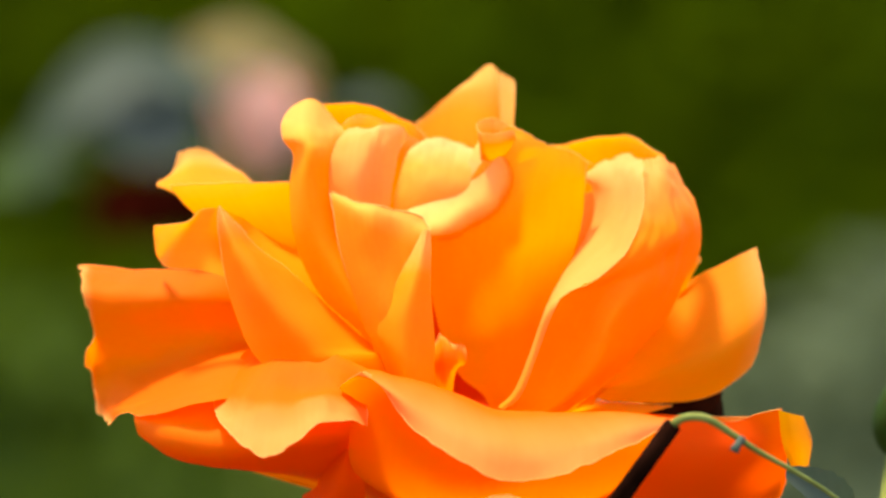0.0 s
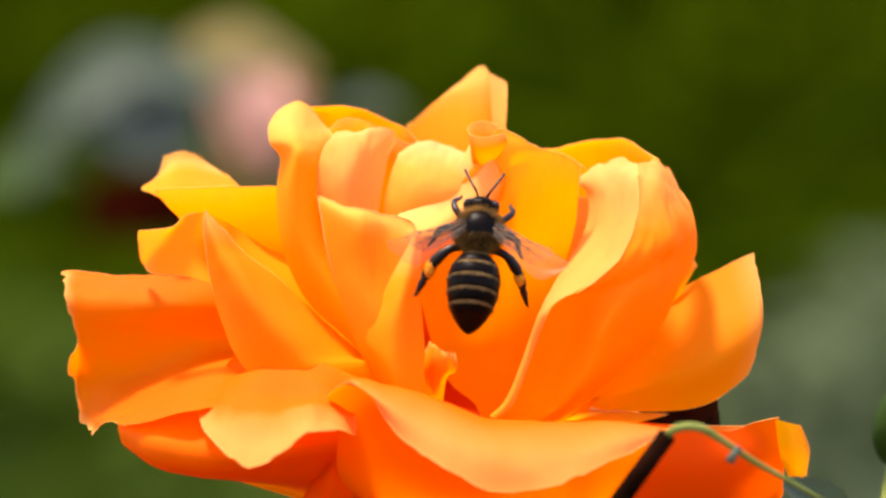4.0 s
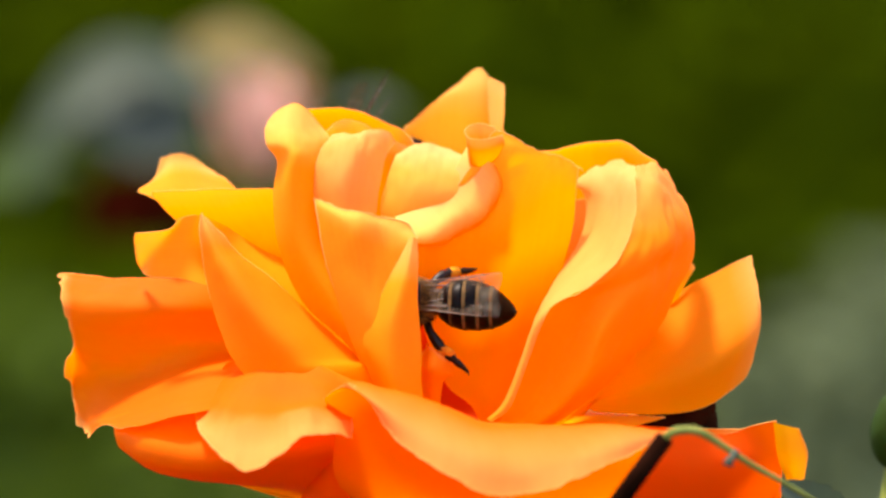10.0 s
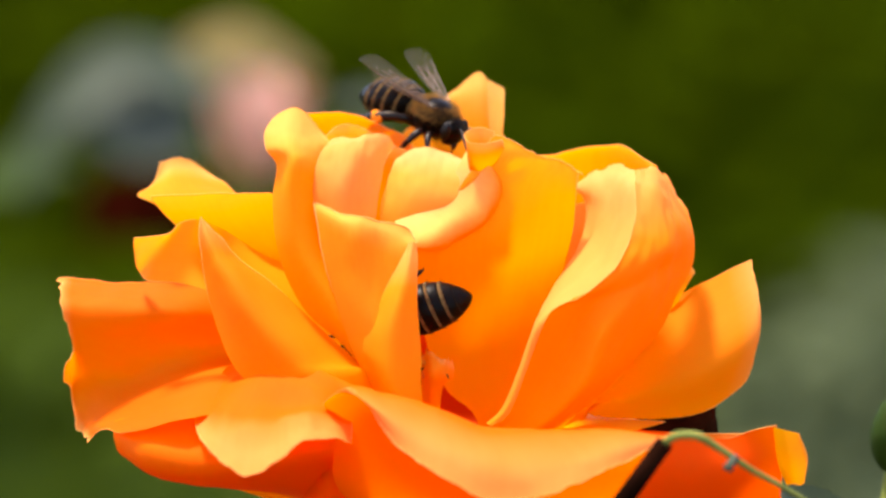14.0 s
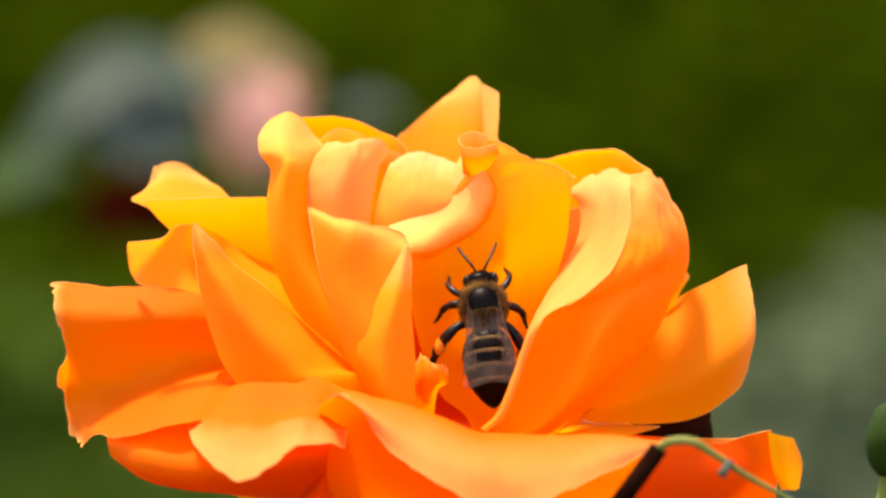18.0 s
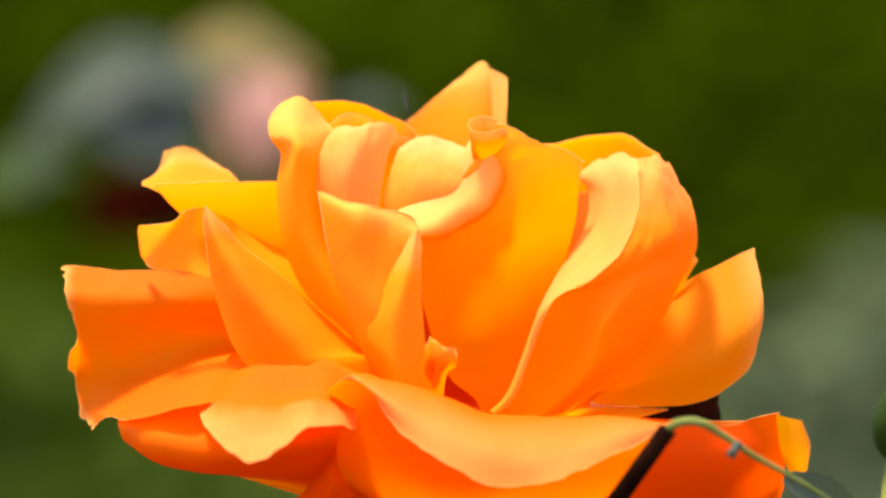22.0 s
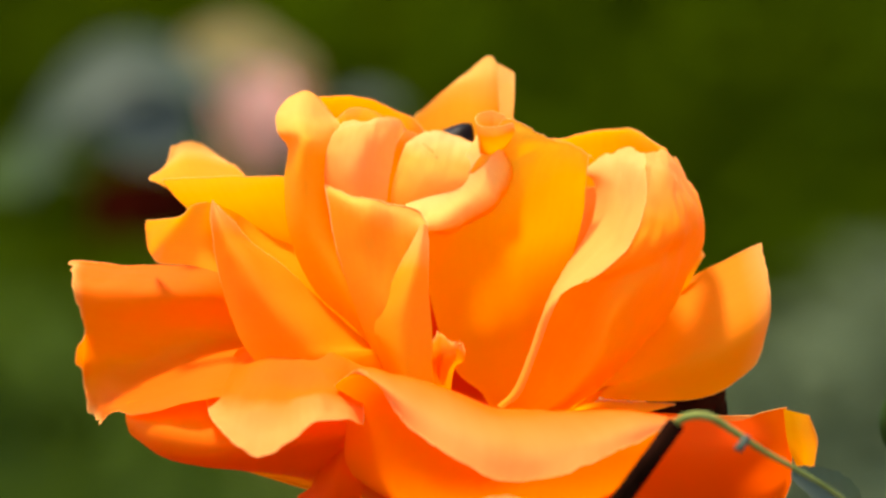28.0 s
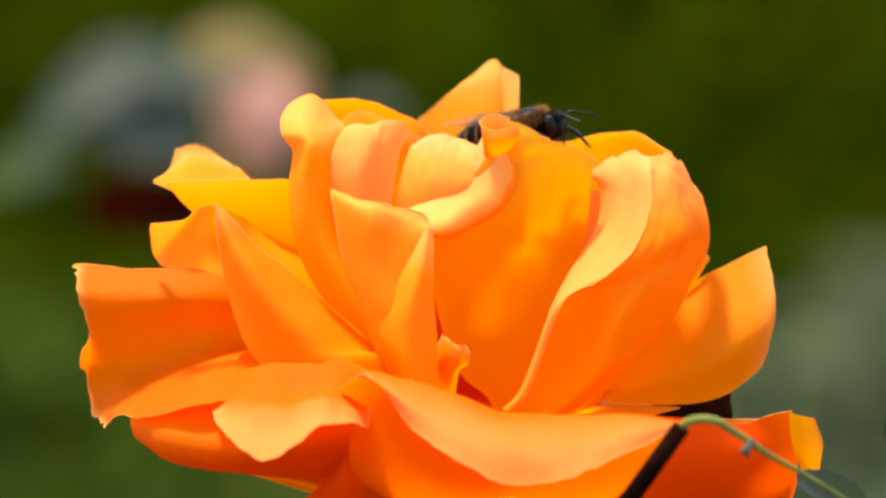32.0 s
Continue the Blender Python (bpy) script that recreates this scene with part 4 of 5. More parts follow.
# ---- thin stems, bud and leaves round the flower ----
sprig = tagged(new("rose_sprig"), "thin dark stem with a green tendril beside the rose", "stem")
sprig.location = (0, 0, FLOWER_Z)
rod("stem", [(21.8, -34.0, -16.7), (20.2, -33.0, -18.7), (18.1, -32.0, -21.7), (16.2, -31.0, -24.8), (12.8, -28.0, -30.3), (6.5, -10.0, -65.2), (4.4, 6.0, -764.1)], [0.9, 1.6, 1.75, 1.75, 1.8, 2.0, 3.0], STEM_DARK, sprig, "dark brown stem", 60)
rod("tendril", [(21.8, -34.0, -16.7), (22.6, -34.0, -16.1), (24.7, -34.0, -16.0), (27.2, -33.0, -17.4), (29.9, -32.0, -19.2), (33.3, -30.0, -21.1), (37.3, -27.0, -23.6), (42.5, -24.0, -27.9)], [0.42, 0.38, 0.30, 0.24, 0.22, 0.21, 0.2], TENDRIL, sprig, "thin curved green tendril", 50)
rod("stub", [(28.4, -33.0, -18.1), (27.8, -34.0, -18.8), (27.6, -34.0, -19.2)], [0.45, 0.35, 0.5], LEAF_PALE, sprig, "pale stub on the tendril", 8)


def leaf(name, base, tip, width, mat, parent, label="", arch=0.15, nu=9, nv=14, face=(0, -1, 0.4)):
    """A leaf with a folded midrib and a toothed edge; points in metres."""
    b, t = Vector(base), Vector(tip)
    d = t - b
    n = Vector(face)
    n = (n - d.normalized() * n.dot(d.normalized())).normalized()
    s = d.cross(n).normalized()
    verts, faces = [], []
    for j in range(nv):
        q = j / (nv - 1)
        w = width * 0.5 * math.sin(math.pi * min(1, q * 0.92 + 0.06)) ** 0.75
        w *= 1 + (0.06 if j % 2 else -0.04)
        c = b + d * q + n * arch * d.length * math.sin(math.pi * q)
        for k in range(nu):
            u = 2 * k / (nu - 1) - 1
            verts.append(c + s * u * w + n * abs(u) * w * 0.25)
    for j in range(nv - 1):
        for k in range(nu - 1):
            a = j * nu + k
            faces.append((a, a + 1, a + nu + 1, a + nu))
    return part(name, verts, faces, mat, parent, label)


def world_mm(p):
    return Vector((p[0] * MM, p[1] * MM, p[2] * MM + FLOWER_Z))


# dark leaf behind the flower's right side, and a bluish leaf under the tendril
side_leaf = tagged(new("rose_leaf"), "near-black rose leaf under the flower", "leaf")
# blade takes the dark stem's near-black brown, darker than the other leaves
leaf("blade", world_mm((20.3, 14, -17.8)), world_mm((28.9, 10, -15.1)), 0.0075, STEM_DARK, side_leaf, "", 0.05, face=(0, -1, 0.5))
rod("petiole", [(p[0], p[1], p[2] + FLOWER_Z / MM) for p in ((27.9, 13.0, -14.7), (28.4, 12.0, -16.4), (28.0, 10.0, -21.0), (23.0, 6.0, -30.1), (6.7, 3.0, -49.6))], [0.7, 1.0, 1.0, 1.0, 1.2], STEM_DARK, side_leaf, "dark leaf stalk")
low_leaf = tagged(new("rose_leaf"), "bluish green rose leaf low beside the flower", "leaf")
leaf("blade", world_mm((33.6, -18.0, -21.9)), world_mm((41.4, -10.0, -27.2)), 0.0042, LEAF_PALE, low_leaf, "", 0.1)
rod("petiole", [(p[0], p[1], p[2] + FLOWER_Z / MM) for p in ((41.1, -10.0, -27.1), (35.4, 0.0, -37.8), (18.4, 6.0, -61.5), (6.7, 5.0, -90.4))], [0.5, 0.7, 0.9, 1.0], STEM_GREEN, low_leaf, "leaf stalk")
bud = tagged(new("rose_bud"), "small closed green rose bud on a stalk", "bud")
bv, bf = blob((0, 0, 0), (1, 1, 1), 12, 16)
bc = world_mm((47.6, 20.0, -18.4))
part("bud_body", [bc + Vector((x * 2.3, y * 2.3, z * 3.6 + (0.6 if z > 0.8 else 0))) * MM for x, y, z in [(c, b, a) for a, b, c in [tuple(q) for q in bv]]], bf, LEAF_GREEN, bud)
rod("stalk", [(p[0], p[1], p[2] + FLOWER_Z / MM) for p in ((47.6, 20.0, -21.4), (47.5, 20.0, -27.4), (42.4, 16.0, -56.8), (18.6, 12.0, -326.5), (12.6, 10.0, -770.0))], [0.8, 0.7, 0.9, 1.6, 2.5], STEM_GREEN, bud)

# ---- blurred pink rose and leaves farther back ----
pink = tagged(new("pink_rose"), "pale pink rose far behind among grey leaves", "rose")
pink.location = (0, 0, FLOWER_Z)
pc = Vector((-50.8, 900.0, 34.6))
rng = random.Random(7)
for ring, (count, rad, high, lean) in enumerate(((4, 5, 15, 0.2), (5, 8, 14, 0.4), (6, 11, 9, 0.8))):
    for k in range(count):
        a = 2 * math.pi * (k + 0.5 * ring) / count + rng.uniform(-0.2, 0.2)
        out = Vector((math.cos(a), math.sin(a), 0))
        sd = Vector((-math.sin(a), math.cos(a), 0))
        w = rad * 0.75
        rows = []
        for q, hgt in ((0.15, -16), (0.7, -8), (1.0, high * 0.5), (1.0 + 0.25 * lean, high)):
            c = pc + out * rad * q + Vector((0, 0, hgt))
            rows.append([c - sd * w * min(1, q + 0.2) - out * 1.5, c + out * 1.0, c + sd * w * min(1, q + 0.2) - out * 1.5])
        petal("petal", rows, 9, 10, "", PINK, pink)
petal("petal", [[(-63.2, 900, 39.2), (-53.6, 894, 39.8), (-41.3, 900, 39.2)], [(-68.7, 900, 48.6), (-53.5, 892, 50.7), (-35.8, 900, 45.5)], [(-72.0, 904, 59.0), (-55.2, 896, 63.3), (-37.4, 902, 51.8)]], 9, 10, "yellowish back petal", PEACH, pink)
rod("stem", [(pc.x, pc.y, pc.z - 13), (pc.x + 20, pc.y + 10, pc.z - 200), (pc.x + 30, pc.y + 20, -752)], [2, 3, 5], STEM_GREEN, pink)
wilted = tagged(new("wilted_rose"), "wilted dark red rose hanging below the pink one", "rose")
wilted.location = (0, 0, FLOWER_Z)
wc = Vector((-78.8, 860.0, 15.8))
for k in range(8):
    a = 2 * math.pi * k / 8
    out, sd = Vector((math.cos(a), math.sin(a), 0)), Vector((-math.sin(a), math.cos(a), 0))
    petal("petal", [[wc - sd * 2 + Vector((0, 0, 6)), wc + sd * 2 + Vector((0, 0, 6))], [wc + out * 13 - sd * 8 + Vector((0, 0, 3)), wc + out * 14 + Vector((0, 0, 3)), wc + out * 13 + sd * 8 + Vector((0, 0, 3))],
                    [wc + out * 17 - sd * 7 - Vector((0, 0, 12)), wc + out * 18 - Vector((0, 0, 14)), wc + out * 17 + sd * 7 - Vector((0, 0, 12))]], 7, 8, "", RED, wilted)
rod("stem", [(wc.x, wc.y, wc.z + 6), (wc.x + 6, wc.y + 6, wc.z + 14), (wc.x + 24, wc.y + 16, wc.z - 60), (pc.x + 26, pc.y + 14, -752)], [1.4, 1.4, 2, 3.5], STEM_GREEN, wilted)


def far_leaf(label, base, tip, width, mat, arch, face):
    """A leaf far behind the flower, on a stalk that runs down to the pink rose's stem."""
    ob = tagged(new("rose_leaf"), label, "leaf", "leaves round the pink rose")
    leaf("blade", world_mm(base), world_mm(tip), width * MM, mat, ob, "", arch, face=face)
    up = FLOWER_Z / MM
    rod("petiole", [(base[0], base[1], base[2] + up), (0.6 * base[0] + 0.4 * (pc.x + 15), base[1] + 8, base[2] + up - 25), (pc.x + 15, pc.y + 8, pc.z + up - 120)], [0.8, 1.0, 1.2], STEM_GREEN, ob)


# leaf colours carry the light and shade here: pale for lit, slate for shaded
far_leaf("grey-green rose leaf, light and shade put into its colour", (-59.2, 880, 44.8), (-113.2, 870, 26.9), 21, LEAF_PALE, 0.34, (0, -1, 0.7))
far_leaf("grey-green rose leaf, light and shade put into its colour", (-95.9, 880.0, 40.3), (-112.1, 850.0, 13.6), 12, LEAF_DARK, 0.1, (-0.3, -0.6, 1))
far_leaf("dull dark rose leaf with shade put into its colour", (-65.2, 860, 34.3), (-93.4, 850, 31.0), 25, LEAF_SLATE, 0.05, (0, -1, 0.3))
far_leaf("fresh green rose leaf", (-102.1, 880.0, 23.2), (-129.2, 870.0, 13.8), 18, LEAF_GREEN, 0.1, (0, -0.7, 1))
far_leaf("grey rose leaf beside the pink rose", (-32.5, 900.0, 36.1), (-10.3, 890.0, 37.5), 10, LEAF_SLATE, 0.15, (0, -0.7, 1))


# ---- bees ----
def lathe(profile, sides=20, squash=0.92, droop=0.0):
    """A body of revolution round x from (x, radius) pairs."""
    verts, faces = [], []
    for x, r in profile:
        for s in range(sides):
            w = 2 * math.pi * s / sides
            verts.append(Vector((x, r * math.cos(w), r * math.sin(w) * squash - droop * max(0.0, -x) ** 2)))
    for i in range(len(profile) - 1):
        for s in range(sides):
            q = (s + 1) % sides
            faces.append((i * sides + s, i * sides + q, (i + 1) * sides + q, (i + 1) * sides + s))
    return verts, faces


def mm(verts):
    return [Vector(v) * MM for v in verts]


def hairs(rng, count, center, radii, length, keep=lambda n: True):
    """Fine tapered hairs standing out of an ellipsoid."""
    verts, faces = [], []
    while len(faces) < count * 3:
        n = Vector((rng.gauss(0, 1), rng.gauss(0, 1), rng.gauss(0, 1))).normalized()
        if not keep(n):
            continue
        p = Vector(center) + Vector((n.x * radii[0], n.y * radii[1], n.z * radii[2])) * 0.98
        d = (n + Vector((rng.uniform(-.4, .4) - 0.3, rng.uniform(-.4, .4), rng.uniform(-.4, .4)))).normalized()
        a = d.orthogonal().normalized() * 0.032
        b = d.cross(a)
        o = len(verts)
        verts += [p + a, p - a * 0.5 + b * 0.85, p - a * 0.5 - b * 0.85, p + d * length * rng.uniform(0.6, 1.2)]
        faces += [(o, o + 1, o + 3), (o + 1, o + 2, o + 3), (o + 2, o, o + 3)]
    return verts, faces


def abdomen_radius(x):
    q = min(1.0, max(0.0, -x / 7.9))
    if q < 0.34:
        return 2.62 * (0.48 + 0.52 * math.sin(q / 0.34 * math.pi / 2) ** 0.7)
    return 2.62 * max(0.0, 1 - ((q - 0.34) / 0.66) ** 2.3) ** 0.75


def wing_mesh(length, width, rng, notch=False):
    """A clear wing in the xy plane, root at the origin, tip towards -x, with its veins."""
    n, m = 16, 7
    verts, faces = [], []
    for i in range(n):
        q = i / (n - 1)
        w = width * (0.16 + 0.84 * math.sin(min(1.0, q * 0.86 + 0.06) * math.pi * 0.62) ** 1.2) * (1 if q < 0.8 else math.sqrt(max(0.0, 1 - ((q - 0.8) / 0.21) ** 2)))
        for k in range(m):
            u = k / (m - 1)
            x = -length * q
            if notch and q > 0.7 and 1 < k < 5:
                x += length * 0.10 * (q - 0.7) / 0.3
            verts.append(Vector((x, -w * u + width * 0.12, 0.10 * math.sin(u * 9) * w * 0.3 + 0.05 * math.sin(q * 7))))
    for i in range(n - 1):
        for k in range(m - 1):
            a = i * m + k
            faces.append((a, a + 1, a + m + 1, a + m))
    veins = []
    for k, last in ((0, n - 2), (2, n - 4), (4, n - 5)):
        path = [verts[i * m + k] for i in range(last)]
        veins.append(tube(path, [0.085 - 0.05 * i / last for i in range(last)], 5))
    for i0, k0, k1 in ((7, 0, 2), (9, 2, 4), (11, 0, 2), (6, 2, 4)):
        veins.append(tube([verts[i0 * m + k0], verts[(i0 + 1) * m + k1]], [0.035, 0.03], 5))
    return verts, faces, merge(*veins)


def make_bee(label, seed, notched):
    rng = random.Random(seed)
    bee = tagged(new("honey_bee"), label, "bee", "honey bees on the rose")
    bee.scale = (0.96, 0.96, 0.96)
    # abdomen: overlapping segments, each with a pale hair band at its front
    edges = [0.1, -1.1, -2.5, -3.9, -5.2, -6.5, -7.9]
    for i in range(6):
        a, b = edges[i], edges[i + 1]
        prof = []
        for j in range(7):
            x = a + (b - a) * j / 6
            lift = 0.10 * math.sin(j / 6 * 1.9)
            prof.append((x, max(0.03, abdomen_radius(x) + lift * (1 - i / 8))))
        prof.append((b + 0.02, max(0.02, abdomen_radius(b) - 0.12)))
        v, f = lathe(prof, 22, 0.9, 0.028)
        seg = part("abdomen_segment", mm(v), f, CHITIN, bee, "glossy black-brown abdomen segment")
        if i < 5:
            x0 = a - 0.04
            band = [(x0 - 0.30 * j / 3, abdomen_radius(x0 - 0.30 * j / 3) + 0.10 + 0.04 * math.sin(j)) for j in range(4)]
            v, f = lathe(band, 22, 0.9, 0.028)
            hv, hf = [], []
            for _ in range(150):
                w = rng.uniform(0, 6.28)
                x = x0 - rng.uniform(0, 0.30)
                r = abdomen_radius(x) + 0.1
                p = Vector((x, r * math.cos(w), r * math.sin(w) * 0.9 - 0.028 * x * x))
                nn = Vector((0, math.cos(w), math.sin(w)))
                t_ = nn.cross(Vector((1, 0, 0))) * 0.04
                o = len(hv)
                hv += [p + t_, p - t_, p + nn * 0.12 + Vector((-0.30, 0, 0))]
                hf.append((o, o + 1, o + 2))
            v, f = merge((v, f), (hv, hf))
            part("hair_band", mm(v), f, BAND, seg, "pale tan hair band")
    # thorax with fur, and the shiny plate on its back
    v, f = blob((2.55, 0, 0.1), (2.4, 2.35, 2.1), 12, 18)
    thorax = part("thorax", mm(v), f, CHITIN, bee, "dark thorax under tan fur")
    v, f = hairs(rng, 2000, (2.55, 0, 0.1), (2.4, 2.35, 2.1), 0.75, lambda n: 0.1 < n.z < 0.76 or (n.x < -0.3 and n.z > 0))
    part("fur", mm(v), f, FUR, thorax, "dense tan fur round the back")
    v, f = hairs(rng, 900, (2.55, 0, 0.1), (2.4, 2.35, 2.1), 0.6, lambda n: n.z < 0.15)
    part("breast_fur", mm(v), f, DARKFUR, thorax, "dark brown fur underneath")
    v, f = lathe([(0.75, 0.9), (0.45, 0.55), (0.15, 0.5), (-0.05, 0.9)], 12)
    part("waist", mm(v), f, CHITIN, bee)
    # head
    v, f = blob((5.35, 0, -0.25), (1.0, 1.75, 1.5), 10, 16)
    head = part("head", mm(v), f, CHITIN, bee, "dark triangular head")
    v, f = hairs(rng, 420, (5.3, 0, -0.2), (1.0, 1.7, 1.45), 0.4, lambda n: abs(n.y) < 0.7)
    part("face_fur", mm(v), f, DARKFUR, head)
    for s in (-1, 1):
        v, f = blob((5.4, 1.38 * s, 0.0), (0.62, 0.5, 1.1), 8, 12)
        part("eye", mm(v), f, EYE, head, "large dark compound eye")
        v, f = tube(mm(spline([(6.2, 0.35 * s, 0.1), (6.9, 0.8 * s, 0.75), (7.6, 1.2 * s, 0.5), (8.6, 1.7 * s, 0.0), (9.3, 2.0 * s, -0.3)], 14)), [0.13 * MM] * 14, 6)
        part("antenna", v, f, LEGM, head, "thin elbowed antenna")
    v, f = merge(tube(mm([(5.9, 0.3, -1.3), (6.0, 0.2, -2.1)]), [0.2 * MM, 0.08 * MM], 6), tube(mm([(5.9, -0.3, -1.3), (6.0, -0.2, -2.1)]), [0.2 * MM, 0.08 * MM], 6),
                 tube(mm([(5.8, 0, -1.3), (5.9, 0, -2.7)]), [0.14 * MM, 0.06 * MM], 6))
    part("mouthparts", v, f, LEGM, head)
    # legs: hip joint at the object's origin so that they can swing
    legs, wings = [], []
    spec = (("fore_leg", 4.0, [(0, 0, 0), (0.6, 1.4, 0.3), (1.8, 2.1, -0.5), (2.8, 1.8, -1.6), (3.4, 1.6, -2.5)], [0.32, 0.38, 0.34, 0.24, 0.12]),
            ("mid_leg", 2.6, [(0, 0, 0), (0.3, 1.7, 0.4), (0.0, 2.9, -0.5), (-0.6, 3.3, -1.8), (-1.1, 3.6, -2.5)], [0.34, 0.44, 0.42, 0.30, 0.12]),
            ("hind_leg", 1.3, [(0, 0, 0), (-0.8, 1.6, 0.5), (-2.4, 2.9, -0.1), (-4.3, 3.6, -1.2), (-5.6, 4.0, -1.9)], [0.36, 0.46, 0.62, 0.50, 0.14]))
    for nm, x, pts, rad in spec:
        for s in (1, -1):
            path = spline([(p[0], p[1] * s, p[2]) for p in pts], 22)
            rr = np.interp(np.linspace(0, 1, 22), np.linspace(0, 1, 5), rad)
            rr = rr * (1 - 0.35 * np.exp(-((np.linspace(0, 4, 22) % 1.0) - 0.0) ** 2 * 60))
            v1, f1 = tube(mm(path), rr * MM, 8)
            claw = tube(mm([path[-1], path[-1] + np.array((0.35, 0.2 * s, -0.05))]), [0.08 * MM, 0.02 * MM], 5)
            claw2 = tube(mm([path[-1], path[-1] + np.array((-0.1, 0.35 * s, -0.1))]), [0.08 * MM, 0.02 * MM], 5)
            v1, f1 = merge((v1, f1), claw, claw2)
            lg = part(nm, v1, f1, LEGM, bee, "dark jointed leg")
            lg.location = (x * MM, 1.05 * s * MM, -1.2 * MM)
            legs.append((lg, s, x))
            if nm == "hind_leg":
                v2, f2 = blob((-3.0, 3.15 * s, -0.45), (0.95, 0.62, 0.72), 8, 12)
                v2 = [q + Vector((noise.noise(q * 2.2), noise.noise(q * 2.2 + Vector((9, 0, 0))), noise.noise(q * 2.2 + Vector((0, 9, 0))))) * 0.14 for q in v2]
                part("pollen_basket", mm(v2), f2, POLLEN, lg, "orange pollen load")
    for nm, x, ln, wd, zz in (("fore_wing", 3.0, 9.6, 3.4, 1.55), ("hind_wing", 2.0, 6.8, 2.2, 1.45)):
        for s in (1, -1):
            v, f, (vv, vf) = wing_mesh(ln, wd, rng, notched and s == 1 and nm == "fore_wing")
            flip = [Vector((p.x, p.y * s, p.z)) for p in v]
            w = part(nm, mm(flip), f, WING, bee, "clear brownish veined wing")
            part("vein", mm([Vector((p.x, p.y * s, p.z)) for p in vv]), vf, VEIN, w)
            wings.append((w, s, Vector((x, 1.1 * s, zz)) * MM, nm == "fore_wing"))
    return bee, legs, wings


first_bee, first_legs, first_wings = make_bee("honey bee with tan fur, striped abdomen and worn wings", 11, True)
second_bee, second_legs, second_wings = make_bee("honey bee with dark striped abdomen and orange pollen loads", 12, False)


# ---- how the bees move ----
def stance(x, y, z, head, back):
    """A bee's pose: millimetres from the flower's middle, the way its head points and the way its back faces."""
    h = Vector(head).normalized()
    b = Vector(back)
    b = (b - h * b.dot(h)).normalized()
    s = b.cross(h)
    m = Matrix((h, s, b)).transposed().to_4x4()
    m.translation = (x * MM, y * MM, FLOWER_Z + z * MM)
    return m


def key_wings(wings, states):
    """states: (seconds, spread, lift): degrees out from the body, and up from it."""
    for w, s, root, fore in wings:
        rows = []
        for t, spread, lift in states:
            k = 1.0 if fore else 1.25
            m = Matrix.Translation(root) @ Euler((0, 0, radians(-s * spread * k))).to_matrix().to_4x4() @ Euler((radians(-s * lift * 0.4), radians(lift * (1 if fore else 0.8)), 0)).to_matrix().to_4x4()
            rows.append((t, m))
        walk(w, rows)


def key_legs(legs, spans, seed):
    """Small steps of each leg while the bee walks, rest otherwise; spans: (start, end) of walking."""
    rg = random.Random(seed)
    for i, (lg, s, x) in enumerate(legs):
        base = lg.location.copy()
        rows = [(0.0, Matrix.Translation(base))]
        for a, b in spans:
            t, k = a, i % 2
            while t < b:
                swing = (14 if k % 2 else -14) + rg.uniform(-6, 6)
                rows.append((round(t, 2), Matrix.Translation(base) @ Euler((radians(rg.uniform(-8, 8)), 0, radians(swing))).to_matrix().to_4x4()))
                t += rg.uniform(0.18, 0.3)
                k += 1
        rows.append((32.0, Matrix.Translation(base)))
        walk(lg, rows)


def flutter(t0, t1):
    out, t, k = [], t0, 0
    while t < t1:
        out.append((round(t, 3), 78, 38 if k % 2 else -14))
        t += 1 / 15
        k += 1
    return out


